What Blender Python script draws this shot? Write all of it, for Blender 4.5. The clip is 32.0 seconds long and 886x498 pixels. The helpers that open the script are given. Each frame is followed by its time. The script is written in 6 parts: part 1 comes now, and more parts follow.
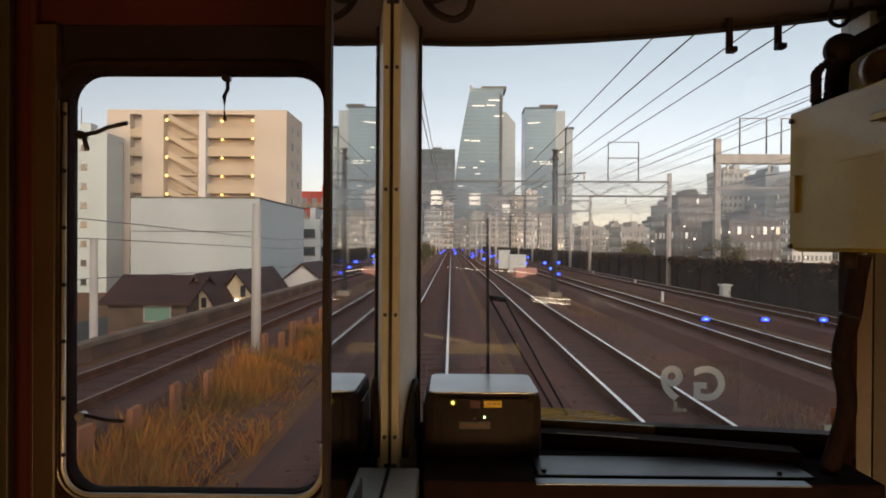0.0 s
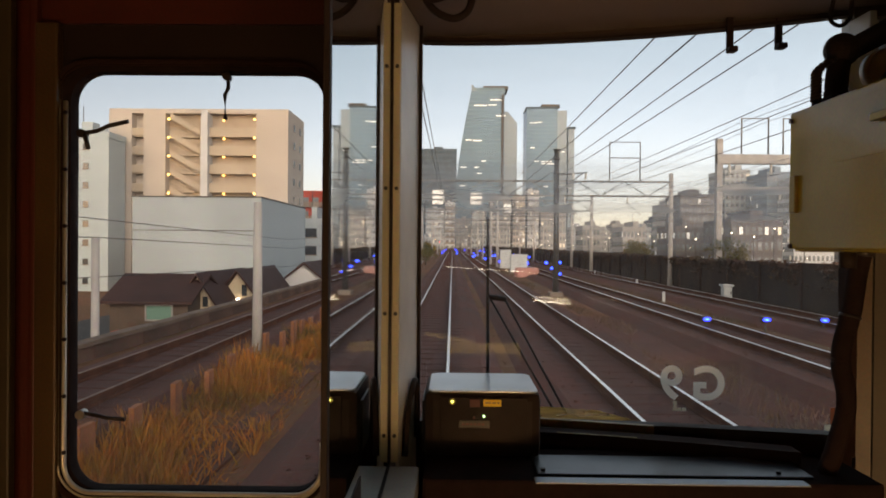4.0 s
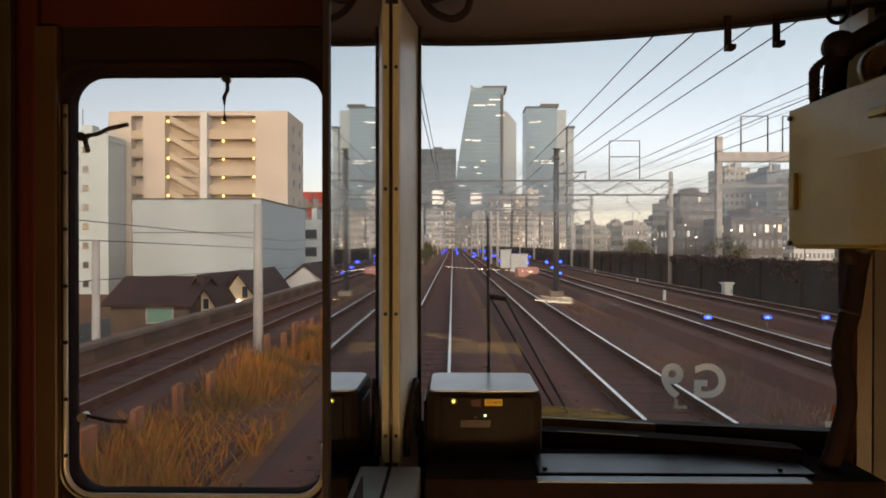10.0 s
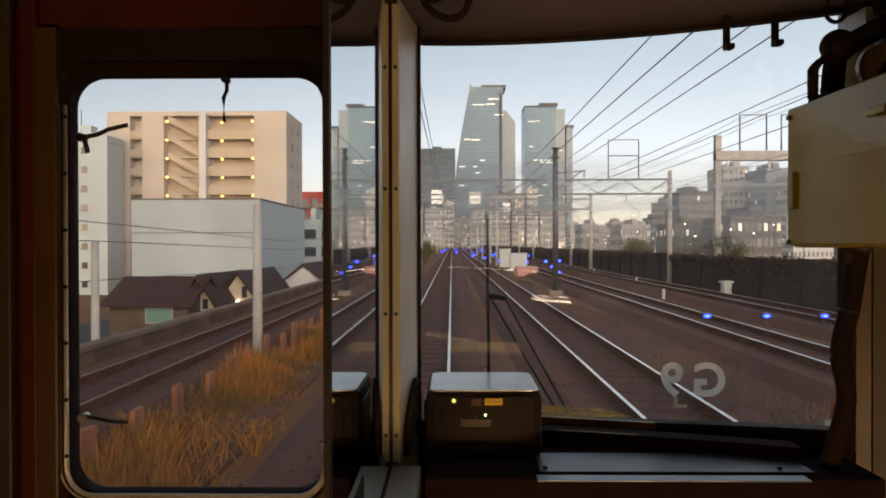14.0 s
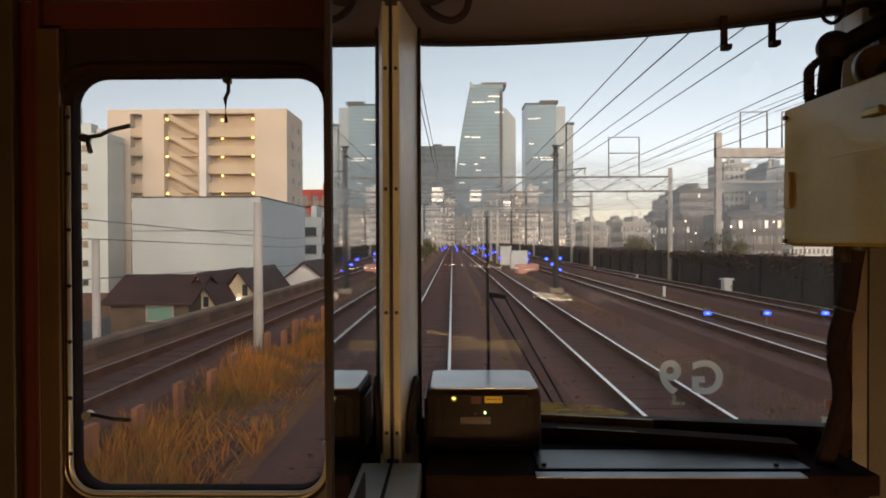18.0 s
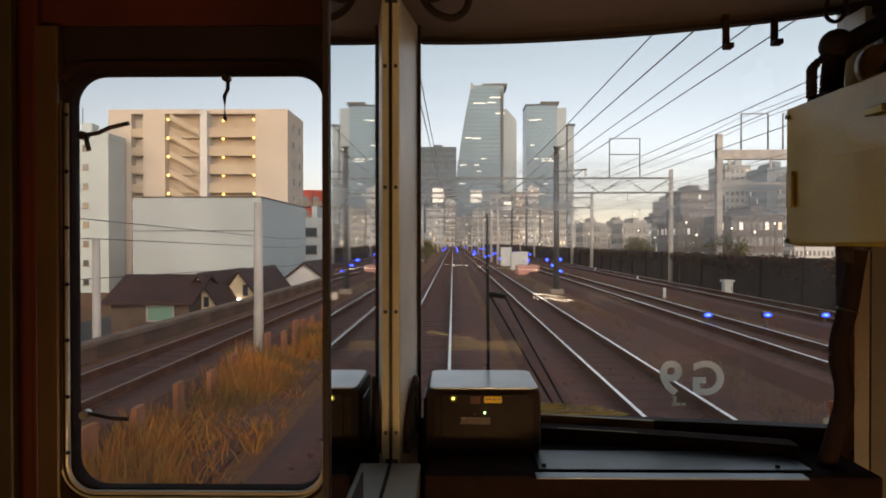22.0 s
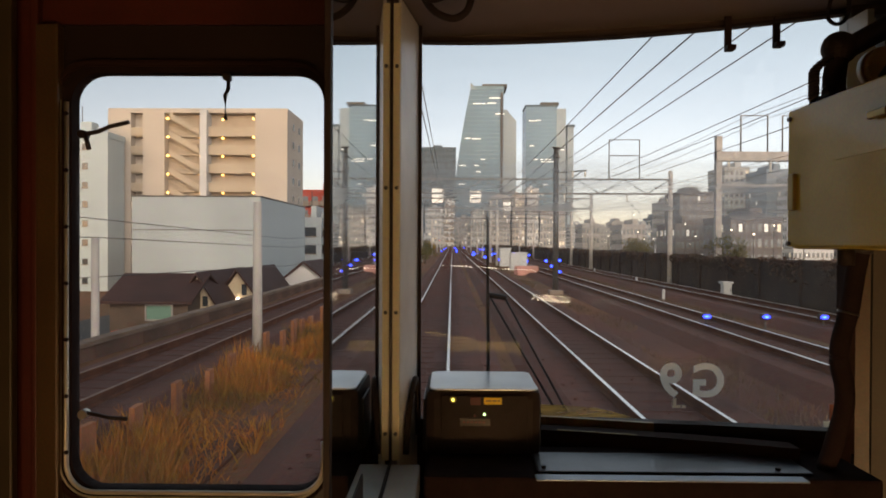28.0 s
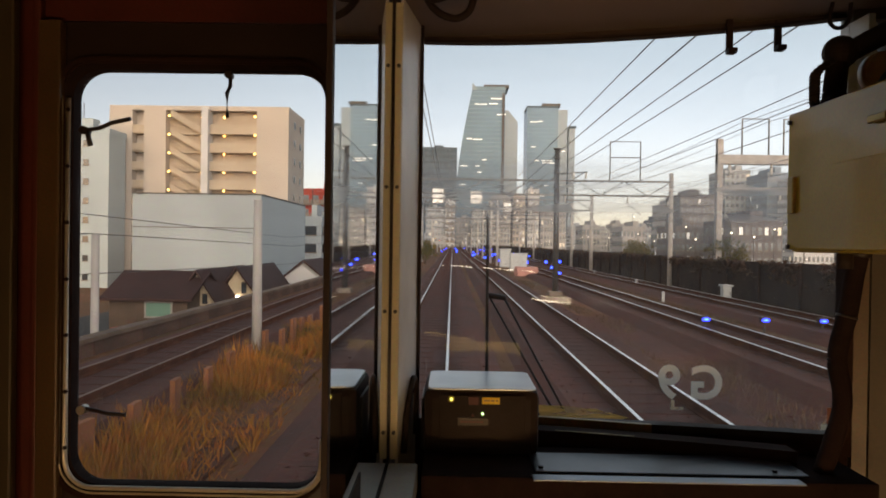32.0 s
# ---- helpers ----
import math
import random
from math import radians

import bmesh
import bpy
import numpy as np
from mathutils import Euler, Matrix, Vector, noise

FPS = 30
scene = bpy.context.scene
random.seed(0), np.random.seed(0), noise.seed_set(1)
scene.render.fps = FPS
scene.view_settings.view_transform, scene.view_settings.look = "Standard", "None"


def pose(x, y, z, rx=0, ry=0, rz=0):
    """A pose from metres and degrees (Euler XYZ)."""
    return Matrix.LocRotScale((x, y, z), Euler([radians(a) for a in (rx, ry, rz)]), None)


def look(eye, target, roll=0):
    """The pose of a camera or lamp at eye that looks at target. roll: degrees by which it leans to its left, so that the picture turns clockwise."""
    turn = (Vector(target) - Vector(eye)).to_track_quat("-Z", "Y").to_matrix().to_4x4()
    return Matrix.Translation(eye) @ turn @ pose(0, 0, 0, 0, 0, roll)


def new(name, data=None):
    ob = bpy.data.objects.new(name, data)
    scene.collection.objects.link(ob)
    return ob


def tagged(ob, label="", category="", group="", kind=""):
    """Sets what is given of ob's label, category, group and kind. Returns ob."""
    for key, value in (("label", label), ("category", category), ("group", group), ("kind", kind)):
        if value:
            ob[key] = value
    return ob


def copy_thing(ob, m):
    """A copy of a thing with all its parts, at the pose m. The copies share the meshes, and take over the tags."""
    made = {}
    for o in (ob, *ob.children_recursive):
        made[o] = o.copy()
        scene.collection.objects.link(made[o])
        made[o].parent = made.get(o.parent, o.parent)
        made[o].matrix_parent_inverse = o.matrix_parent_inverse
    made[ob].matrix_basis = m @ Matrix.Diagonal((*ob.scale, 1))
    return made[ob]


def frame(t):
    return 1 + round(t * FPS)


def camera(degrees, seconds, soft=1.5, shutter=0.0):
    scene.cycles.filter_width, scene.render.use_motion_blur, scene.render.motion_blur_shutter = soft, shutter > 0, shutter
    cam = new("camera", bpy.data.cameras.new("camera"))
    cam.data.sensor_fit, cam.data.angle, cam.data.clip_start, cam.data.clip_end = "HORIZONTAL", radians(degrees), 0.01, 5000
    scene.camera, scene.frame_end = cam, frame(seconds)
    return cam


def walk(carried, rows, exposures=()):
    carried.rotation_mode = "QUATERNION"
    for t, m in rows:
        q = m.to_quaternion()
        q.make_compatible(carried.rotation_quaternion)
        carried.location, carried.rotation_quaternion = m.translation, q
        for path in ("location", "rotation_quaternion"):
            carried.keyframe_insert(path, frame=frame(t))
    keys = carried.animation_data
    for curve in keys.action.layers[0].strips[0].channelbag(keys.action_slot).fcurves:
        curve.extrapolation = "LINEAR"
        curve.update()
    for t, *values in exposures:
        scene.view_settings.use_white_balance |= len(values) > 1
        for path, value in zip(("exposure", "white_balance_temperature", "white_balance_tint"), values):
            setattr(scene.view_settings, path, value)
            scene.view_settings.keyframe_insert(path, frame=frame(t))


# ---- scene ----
# ---------------------------------------------------------------- camera
cam = camera(66, 32.0, soft=1.8)
PATH = [
    (0.0, -0.0019, 0.0094, 2.3015, 89.651, -0.374, 0.680),
    (0.5, 0.0013, 0.0043, 2.3031, 89.543, -0.295, 0.821),
    (1.0, -0.0001, 0.0011, 2.3027, 89.478, -0.308, 0.752),
    (1.5, 0.0011, 0.0011, 2.3031, 89.436, -0.289, 0.771),
    (2.0, 0.0002, -0.0009, 2.3012, 89.514, -0.331, 0.740),
    (2.5, -0.0000, 0.0011, 2.3013, 89.517, -0.391, 0.756),
    (3.0, 0.0005, 0.0019, 2.3005, 89.566, -0.475, 0.771),
    (3.5, 0.0015, 0.0049, 2.3006, 89.599, -0.527, 0.815),
    (5.5, -0.0031, 0.0137, 2.3000, 89.720, -0.217, 0.626),
    (6.0, -0.0026, 0.0106, 2.3000, 89.777, -0.089, 0.615),
    (6.5, -0.0007, 0.0092, 2.3010, 89.691, -0.096, 0.728),
    (7.0, -0.0026, 0.0138, 2.2994, 89.737, -0.137, 0.662),
    (7.5, -0.0000, 0.0038, 2.3035, 89.564, -0.111, 0.750),
    (8.0, 0.0007, -0.0027, 2.3043, 89.570, -0.006, 0.760),
    (8.5, 0.0008, -0.0048, 2.3015, 89.674, 0.048, 0.757),
    (9.0, 0.0008, -0.0007, 2.2999, 89.664, 0.022, 0.793),
    (9.5, 0.0000, 0.0045, 2.2989, 89.629, -0.041, 0.772),
    (10.0, 0.0011, 0.0064, 2.3003, 89.632, -0.035, 0.815),
    (10.5, 0.0015, 0.0036, 2.3018, 89.560, 0.006, 0.823),
    (11.0, 0.0009, 0.0074, 2.3018, 89.546, -0.021, 0.799),
    (11.5, -0.0004, 0.0047, 2.2984, 89.692, -0.037, 0.741),
    (12.0, -0.0003, 0.0010, 2.2997, 89.637, -0.016, 0.748),
    (12.5, -0.0008, 0.0012, 2.3008, 89.614, -0.046, 0.726),
    (13.0, 0.0006, -0.0036, 2.3016, 89.556, 0.036, 0.791),
    (13.5, 0.0003, -0.0004, 2.3009, 89.584, 0.071, 0.767),
    (14.0, 0.0002, 0.0047, 2.3007, 89.590, 0.122, 0.750),
    (14.5, -0.0019, 0.0077, 2.3000, 89.580, 0.205, 0.657),
    (16.5, -0.0001, 0.0045, 2.3025, 89.529, 0.344, 0.735),
    (17.0, 0.0019, -0.0032, 2.3039, 89.445, 0.293, 0.823),
    (17.5, 0.0012, -0.0041, 2.3029, 89.444, 0.188, 0.792),
    (18.0, 0.0012, -0.0073, 2.3040, 89.387, 0.195, 0.792),
    (18.5, 0.0008, 0.0005, 2.3020, 89.506, 0.084, 0.778),
    (19.0, 0.0008, 0.0020, 2.3025, 89.460, 0.075, 0.782),
    (19.5, 0.0005, 0.0025, 2.3003, 89.497, 0.096, 0.761),
    (20.0, -0.0003, 0.0024, 2.3003, 89.507, 0.080, 0.723),
    (20.5, -0.0000, 0.0035, 2.2991, 89.608, 0.039, 0.754),
    (21.0, 0.0014, 0.0017, 2.3013, 89.475, 0.055, 0.819),
    (21.5, 0.0017, 0.0002, 2.3013, 89.467, 0.017, 0.837),
    (22.0, 0.0024, 0.0001, 2.3005, 89.460, 0.024, 0.833),
    (22.5, 0.0005, 0.0002, 2.3002, 89.480, 0.041, 0.746),
    (23.0, 0.0011, -0.0002, 2.3019, 89.402, 0.053, 0.770),
    (23.5, 0.0002, -0.0003, 2.3018, 89.402, 0.060, 0.737),
    (24.0, -0.0011, 0.0003, 2.3003, 89.481, 0.061, 0.689),
    (24.5, -0.0010, 0.0009, 2.3027, 89.410, 0.042, 0.686),
    (25.0, -0.0006, 0.0041, 2.3017, 89.447, 0.024, 0.701),
    (25.5, -0.0011, -0.0003, 2.3015, 89.437, 0.015, 0.685),
    (27.5, 0.0016, 0.0026, 2.3014, 89.468, -0.245, 0.837),
    (28.0, 0.0000, 0.0028, 2.3015, 89.486, -0.260, 0.767),
    (28.5, 0.0001, 0.0029, 2.3032, 89.414, -0.301, 0.768),
    (29.0, 0.0004, 0.0032, 2.3025, 89.423, -0.337, 0.788),
    (29.5, -0.0007, 0.0092, 2.2991, 89.537, -0.461, 0.746),
    (30.0, -0.0018, 0.0136, 2.2990, 89.552, -0.554, 0.694),
    (30.5, -0.0018, 0.0117, 2.2988, 89.619, -0.584, 0.698),
    (31.0, -0.0001, 0.0022, 2.3013, 89.483, -0.677, 0.773),
    (31.5, -0.0007, 0.0005, 2.3003, 89.469, -0.764, 0.740),
    (32.0, 0.0006, 0.0006, 2.3006, 89.496, -0.854, 0.784),
]
walk(cam, [(t, pose(x, y, z, rx, ry, rz)) for t, x, y, z, rx, ry, rz in PATH], exposures=[(0.0, 1.15, 9100, 20), (32.0, 1.15, 9100, 20)])

# ---------------------------------------------------------------- world and light
world = bpy.data.worlds.new("dusk_sky")
scene.world = world
world.use_nodes = True
wn, wl = world.node_tree.nodes, world.node_tree.links
sky = wn.new("ShaderNodeTexSky")
sky.sky_type, sky.sun_disc = "NISHITA", False
sky.sun_elevation, sky.sun_rotation = radians(17.0), radians(203)
sky.air_density, sky.dust_density, sky.ozone_density = 0.75, 1.0, 1.2
wn["Background"].inputs["Strength"].default_value = 0.101
haze = wn.new("ShaderNodeHueSaturation")
haze.inputs["Saturation"].default_value = 0.85
air = wn.new("ShaderNodeMix")
air.data_type, air.blend_type = "RGBA", "MULTIPLY"
air.inputs["Factor"].default_value, air.inputs["B"].default_value = 1.0, (0.935, 1.035, 0.940, 1)
wl.new(sky.outputs["Color"], air.inputs["A"])
wl.new(air.outputs["Result"], haze.inputs["Color"])
way_up, height, low = wn.new("ShaderNodeTexCoord"), wn.new("ShaderNodeSeparateXYZ"), wn.new("ShaderNodeMapRange")
low.interpolation_type = "SMOOTHSTEP"
low.inputs["From Min"].default_value, low.inputs["From Max"].default_value = 0.0, 0.40
low.inputs["To Min"].default_value, low.inputs["To Max"].default_value = 1.0, 0.0
dusk = wn.new("ShaderNodeMix")
dusk.data_type, dusk.blend_type = "RGBA", "MULTIPLY"
dusk.inputs["B"].default_value = (0.975, 0.845, 0.98, 1)
wl.new(way_up.outputs["Generated"], height.inputs["Vector"])
wl.new(height.outputs["Z"], low.inputs["Value"])
wl.new(low.outputs["Result"], dusk.inputs["Factor"])
wl.new(haze.outputs["Color"], dusk.inputs["A"])
wl.new(dusk.outputs["Result"], wn["Background"].inputs["Color"])

sun_data = bpy.data.lights.new("sun", "SUN")
sun_data.energy, sun_data.angle, sun_data.color = 0.78, radians(40), (0.99, 0.93, 0.915)
sun = new("sun", sun_data)
sun.matrix_world = look((40, -92, 30), (0, 0, 0))


# ---------------------------------------------------------------- helpers of this scene
def mat(name, base, rough=0.6, metal=0.0, vary=0.25, scale=3.0, fine=40.0, bump=0.15, second=None, island=0.0, lamp=0.0):
    """A painted or raw surface: stains at one scale, grain at a finer one, a little relief."""
    m = bpy.data.materials.new(name)
    m.use_nodes = True
    n, l = m.node_tree.nodes, m.node_tree.links
    b = n["Principled BSDF"]
    b.inputs["Roughness"].default_value, b.inputs["Metallic"].default_value = rough, metal
    co = n.new("ShaderNodeTexCoord")
    big, small = n.new("ShaderNodeTexNoise"), n.new("ShaderNodeTexNoise")
    big.inputs["Scale"].default_value, small.inputs["Scale"].default_value = scale, fine
    big.inputs["Detail"].default_value, small.inputs["Detail"].default_value = 5.0, 3.0
    for t in (big, small):
        l.new(co.outputs["Object"], t.inputs["Vector"])
    mixer = n.new("ShaderNodeMix")
    mixer.data_type = "RGBA"
    dark = second or tuple(c * (1 - vary) for c in base)
    mixer.inputs["A"].default_value, mixer.inputs["B"].default_value = (*base, 1), (*dark, 1)
    ramp = n.new("ShaderNodeMapRange")
    ramp.inputs["From Min"].default_value, ramp.inputs["From Max"].default_value = 0.35, 0.68
    l.new(big.outputs["Fac"], ramp.inputs["Value"])
    l.new(ramp.outputs["Result"], mixer.inputs["Factor"])
    grain = n.new("ShaderNodeMix")
    grain.data_type, grain.blend_type = "RGBA", "OVERLAY"
    grain.inputs["Factor"].default_value = vary
    l.new(mixer.outputs["Result"], grain.inputs["A"])
    l.new(small.outputs["Color"], grain.inputs["B"])
    last = grain.outputs["Result"]
    if island:
        geo, obj = n.new("ShaderNodeNewGeometry"), n.new("ShaderNodeObjectInfo")
        add = n.new("ShaderNodeMath")
        add.operation = "ADD"
        l.new(geo.outputs["Random Per Island"], add.inputs[0])
        l.new(obj.outputs["Random"], add.inputs[1])
        span = n.new("ShaderNodeMapRange")
        span.inputs["From Max"].default_value = 2.0
        span.inputs["To Min"].default_value, span.inputs["To Max"].default_value = 1 - island, 1 + island
        l.new(add.outputs[0], span.inputs["Value"])
        hsv = n.new("ShaderNodeHueSaturation")
        l.new(span.outputs["Result"], hsv.inputs["Value"])
        l.new(last, hsv.inputs["Color"])
        last = hsv.outputs["Color"]
    l.new(last, b.inputs["Base Color"])
    if bump:
        bp = n.new("ShaderNodeBump")
        bp.inputs["Strength"].default_value, bp.inputs["Distance"].default_value = bump, 0.02
        l.new(small.outputs["Fac"], bp.inputs["Height"])
        l.new(bp.outputs["Normal"], b.inputs["Normal"])
    if lamp:
        b.inputs["Emission Color"].default_value, b.inputs["Emission Strength"].default_value = (*base, 1), lamp
    return m


def glow(name, colour, power):
    m = bpy.data.materials.new(name)
    m.use_nodes = True
    b = m.node_tree.nodes["Principled BSDF"]
    b.inputs["Base Color"].default_value, b.inputs["Emission Color"].default_value = (*colour, 1), (*colour, 1)
    b.inputs["Emission Strength"].default_value = power
    return m


def pane_glass(name, tint, gloss, rough=0.0):
    """Clear sheet glass: mostly let through, a little mirrored."""
    m = bpy.data.materials.new(name)
    m.use_nodes = True
    n, l = m.node_tree.nodes, m.node_tree.links
    n.remove(n["Principled BSDF"])
    clear, shine, both = n.new("ShaderNodeBsdfTransparent"), n.new("ShaderNodeBsdfGlossy"), n.new("ShaderNodeMixShader")
    clear.inputs["Color"].default_value = (*tint, 1)
    shine.inputs["Roughness"].default_value = rough
    both.inputs["Fac"].default_value = gloss
    l.new(clear.outputs[0], both.inputs[1])
    l.new(shine.outputs[0], both.inputs[2])
    l.new(both.outputs[0], n["Material Output"].inputs["Surface"])
    return m


def box(bm, x0, x1, y0, y1, z0, z1, bevel=0.0, turn=None):
    v = [bm.verts.new(p) for p in ((x0, y0, z0), (x1, y0, z0), (x1, y1, z0), (x0, y1, z0), (x0, y0, z1), (x1, y0, z1), (x1, y1, z1), (x0, y1, z1))]
    f = [bm.faces.new([v[i] for i in q]) for q in ((3, 2, 1, 0), (4, 5, 6, 7), (0, 1, 5, 4), (1, 2, 6, 5), (2, 3, 7, 6), (3, 0, 4, 7))]
    if turn is not None:
        bmesh.ops.transform(bm, matrix=turn, verts=v)
    if bevel:
        bmesh.ops.bevel(bm, geom=list({e for q in f for e in q.edges}), offset=bevel, segments=2, affect="EDGES", profile=0.6)
    return bm


def cube(x0, x1, y0, y1, z0, z1, bevel=0.0, turn=None):
    return box(bmesh.new(), x0, x1, y0, y1, z0, z1, bevel, turn)


def tube(pts, r, sides=8, bm=None, taper=None, closed=False):
    """A round bar, hose or cable along points."""
    bm = bm or bmesh.new()
    pts = [Vector(p) for p in pts]
    rings = []
    for i, p in enumerate(pts):
        a, b = pts[max(i - 1, 0)], pts[min(i + 1, len(pts) - 1)]
        if closed:
            a, b = pts[i - 1], pts[(i + 1) % len(pts)]
        q = (b - a).to_track_quat("Z", "Y")
        k = r if taper is None else r + (taper - r) * i / (len(pts) - 1)
        rings.append([bm.verts.new(p + q @ Vector((k * math.cos(2 * math.pi * j / sides), k * math.sin(2 * math.pi * j / sides), 0))) for j in range(sides)])
    pairs = list(zip(rings, rings[1:])) + ([(rings[-1], rings[0])] if closed else [])
    for a, b in pairs:
        for j in range(sides):
            bm.faces.new((a[j], a[(j + 1) % sides], b[(j + 1) % sides], b[j])).smooth = True
    if not closed:
        bm.faces.new(rings[0][::-1]), bm.faces.new(rings[-1])
    return bm


def bow(pts, n=8):
    """Points of a smooth line through pts."""
    p = [Vector(q) for q in pts]
    p = [2 * p[0] - p[1], *p, 2 * p[-1] - p[-2]]
    out = []
    for i in range(1, len(p) - 2):
        for k in range(n):
            t = k / n
            out.append(0.5 * ((2 * p[i]) + (p[i + 1] - p[i - 1]) * t + (2 * p[i - 1] - 5 * p[i] + 4 * p[i + 1] - p[i + 2]) * t * t + (3 * p[i] - p[i - 1] - 3 * p[i + 1] + p[i + 2]) * t ** 3))
    return [*out, p[-2]]


def rounded(x0, x1, z0, z1, r, n=8):
    out = []
    for cx, cz, a0 in ((x1 - r, z1 - r, 0), (x0 + r, z1 - r, 90), (x0 + r, z0 + r, 180), (x1 - r, z0 + r, 270)):
        out += [(cx + r * math.cos(radians(a0 + 90 * k / n)), cz + r * math.sin(radians(a0 + 90 * k / n))) for k in range(n + 1)]
    return out


def ring_plate(outer, inner, y0, y1, bm=None):
    """A plate in the xz plane with a hole, y0 to y1 deep. Both outlines have the same count."""
    bm = bm or bmesh.new()
    loops = [[bm.verts.new((x, y, z)) for x, z in line] for line in (outer, inner) for y in (y0, y1)]
    of, ob, nf, nb = loops
    k = len(of)
    for i in range(k):
        j = (i + 1) % k
        for q in ((of[i], of[j], nf[j], nf[i]), (ob[j], ob[i], nb[i], nb[j]), (nf[i], nf[j], nb[j], nb[i]), (of[j], of[i], ob[i], ob[j])):
            bm.faces.new(q)
    return bm


def disc(c, r, depth, axis="y", sides=14, bm=None):
    x, y, z = c
    d = {"x": (depth, 0, 0), "y": (0, depth, 0), "z": (0, 0, depth)}[axis]
    return tube([c, (x + d[0], y + d[1], z + d[2])], r, sides, bm)


def mesh_of(name, bm, m):
    bmesh.ops.recalc_face_normals(bm, faces=bm.faces)
    me = bpy.data.meshes.new(name)
    bm.to_mesh(me)
    bm.free()
    me.materials.append(m)
    return me


def thing(name, at, label, category, group="", kind=""):
    ob = new(name)
    ob.location, ob.empty_display_size = at, 0.1
    return tagged(ob, label, category, group, kind)


def solid(name, bm, m, label, category, group="", kind=""):
    return tagged(new(name, mesh_of(name, bm, m)), label, category, group, kind)


def hang(ob, parent):
    """Parent ob, whose mesh is in world places, under a thing."""
    ob.parent = parent
    ob.matrix_parent_inverse = Matrix.Identity(4) if parent.type == "MESH" else Matrix.Translation(parent.location).inverted()
    return ob


def part(name, bm, m, parent, label=""):
    return hang(tagged(new(name, mesh_of(name, bm, m)), label), parent)


def piece(name, me, at, parent, scale=None, turn=0.0):
    """One of many alike pieces on a shared mesh."""
    ob = new(name, me)
    ob.location = at
    if scale:
        ob.scale = scale
    if turn:
        ob.rotation_euler = (0, 0, turn)
    return hang(ob, parent)


# ---------------------------------------------------------------- materials
M_WALL = mat("brown_cab_paint", (0.098, 0.019, 0.012), 0.45, vary=0.3, scale=4, fine=160, bump=0.05)
M_DOOR = mat("dark_door_paint", (0.030, 0.016, 0.013), 0.4, vary=0.3, scale=5, fine=180, bump=0.05)
M_HEADER = mat("brown_header_paint", (0.060, 0.036, 0.030), 0.6, vary=0.2, scale=4, fine=200, bump=0.04)
M_CEIL = mat("beige_ceiling_board", (0.165, 0.122, 0.104), 0.5, vary=0.18, scale=3, fine=220, bump=0.04)
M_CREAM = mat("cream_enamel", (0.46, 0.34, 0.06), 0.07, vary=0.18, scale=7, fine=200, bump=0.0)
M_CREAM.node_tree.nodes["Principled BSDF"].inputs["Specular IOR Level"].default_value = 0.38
# Darkened copy of the cream enamel, so the side wall looks dimmer.
M_SIDE = mat("dimmed_cream_enamel", (0.22, 0.155, 0.05), 0.3, vary=0.2, scale=5, fine=200, bump=0.03)
M_TRIM = mat("pale_aluminium_trim", (0.76, 0.70, 0.50), 0.4, 0.0, vary=0.2, scale=9, fine=150, bump=0.04)
M_PALE = mat("pale_grey_enamel", (0.86, 0.86, 0.82), 0.4, vary=0.2, scale=8, fine=120, bump=0.03)
M_STEEL = mat("brushed_steel", (0.62, 0.60, 0.55), 0.42, 1.0, vary=0.25, scale=6, fine=300, bump=0.05)
M_FOOT = mat("dull_grey_steel", (0.66, 0.67, 0.62), 0.45, 0.55, vary=0.3, scale=6, fine=250, bump=0.05)
M_MIRROR = mat("polished_panel", (0.67, 0.72, 0.735), 0.025, 1.0, vary=0.04, scale=2, fine=20, bump=0.0)
M_RUBBER = mat("black_rubber", (0.034, 0.023, 0.021), 0.6, vary=0.3, scale=20, fine=300, bump=0.1)
M_RUBBER.node_tree.nodes["Principled BSDF"].inputs["Specular IOR Level"].default_value = 0.2
M_BLACK = mat("black_plastic", (0.030, 0.021, 0.019), 0.42, vary=0.3, scale=15, fine=350, bump=0.08)
M_PLATE = mat("dull_dark_plate", (0.10, 0.10, 0.105), 0.30, 0.8, vary=0.35, scale=9, fine=250, bump=0.05)
M_DESK = mat("dark_desk_top", (0.022, 0.02, 0.02), 0.3, vary=0.3, scale=6, fine=250, bump=0.05)
M_MATTE = mat("matte_black_paint", (0.040, 0.020, 0.016), 0.8, vary=0.3, scale=6, fine=200, bump=0.05)
M_MATTE.node_tree.nodes["Principled BSDF"].inputs["Specular IOR Level"].default_value = 0.12
M_OLIVE = mat("olive_lit_tone", (0.062, 0.043, 0.021), 0.5, vary=0.25, scale=6, fine=180, bump=0.05)
M_VOID = mat("soot_black_panel", (0.028, 0.016, 0.014), 0.7, vary=0.3, scale=6, fine=200, bump=0.05)
M_VOID.node_tree.nodes["Principled BSDF"].inputs["Specular IOR Level"].default_value = 0.15
M_HOSE = mat("dull_black_hose", (0.030, 0.018, 0.017), 0.9, vary=0.3, scale=20, fine=260, bump=0.1)
M_HOSE.node_tree.nodes["Principled BSDF"].inputs["Specular IOR Level"].default_value = 0.08
M_GOLDSTRIP = mat("painted_gold_strip", (0.24, 0.15, 0.05), 0.45, 0.5, vary=0.45, scale=9, fine=120, bump=0.05)
M_UMBER = mat("umber_door_strip", (0.105, 0.058, 0.025), 0.4, vary=0.35, scale=5, fine=180, bump=0.05)
M_EDGE = mat("pale_satin_edge", (0.42, 0.48, 0.54), 0.40, 0.4, vary=0.2, scale=9, fine=200, bump=0.04)
M_SILVER = mat("silver_grey_paint", (0.84, 0.86, 0.89), 0.28, 0.25, vary=0.12, scale=12, fine=260, bump=0.03)
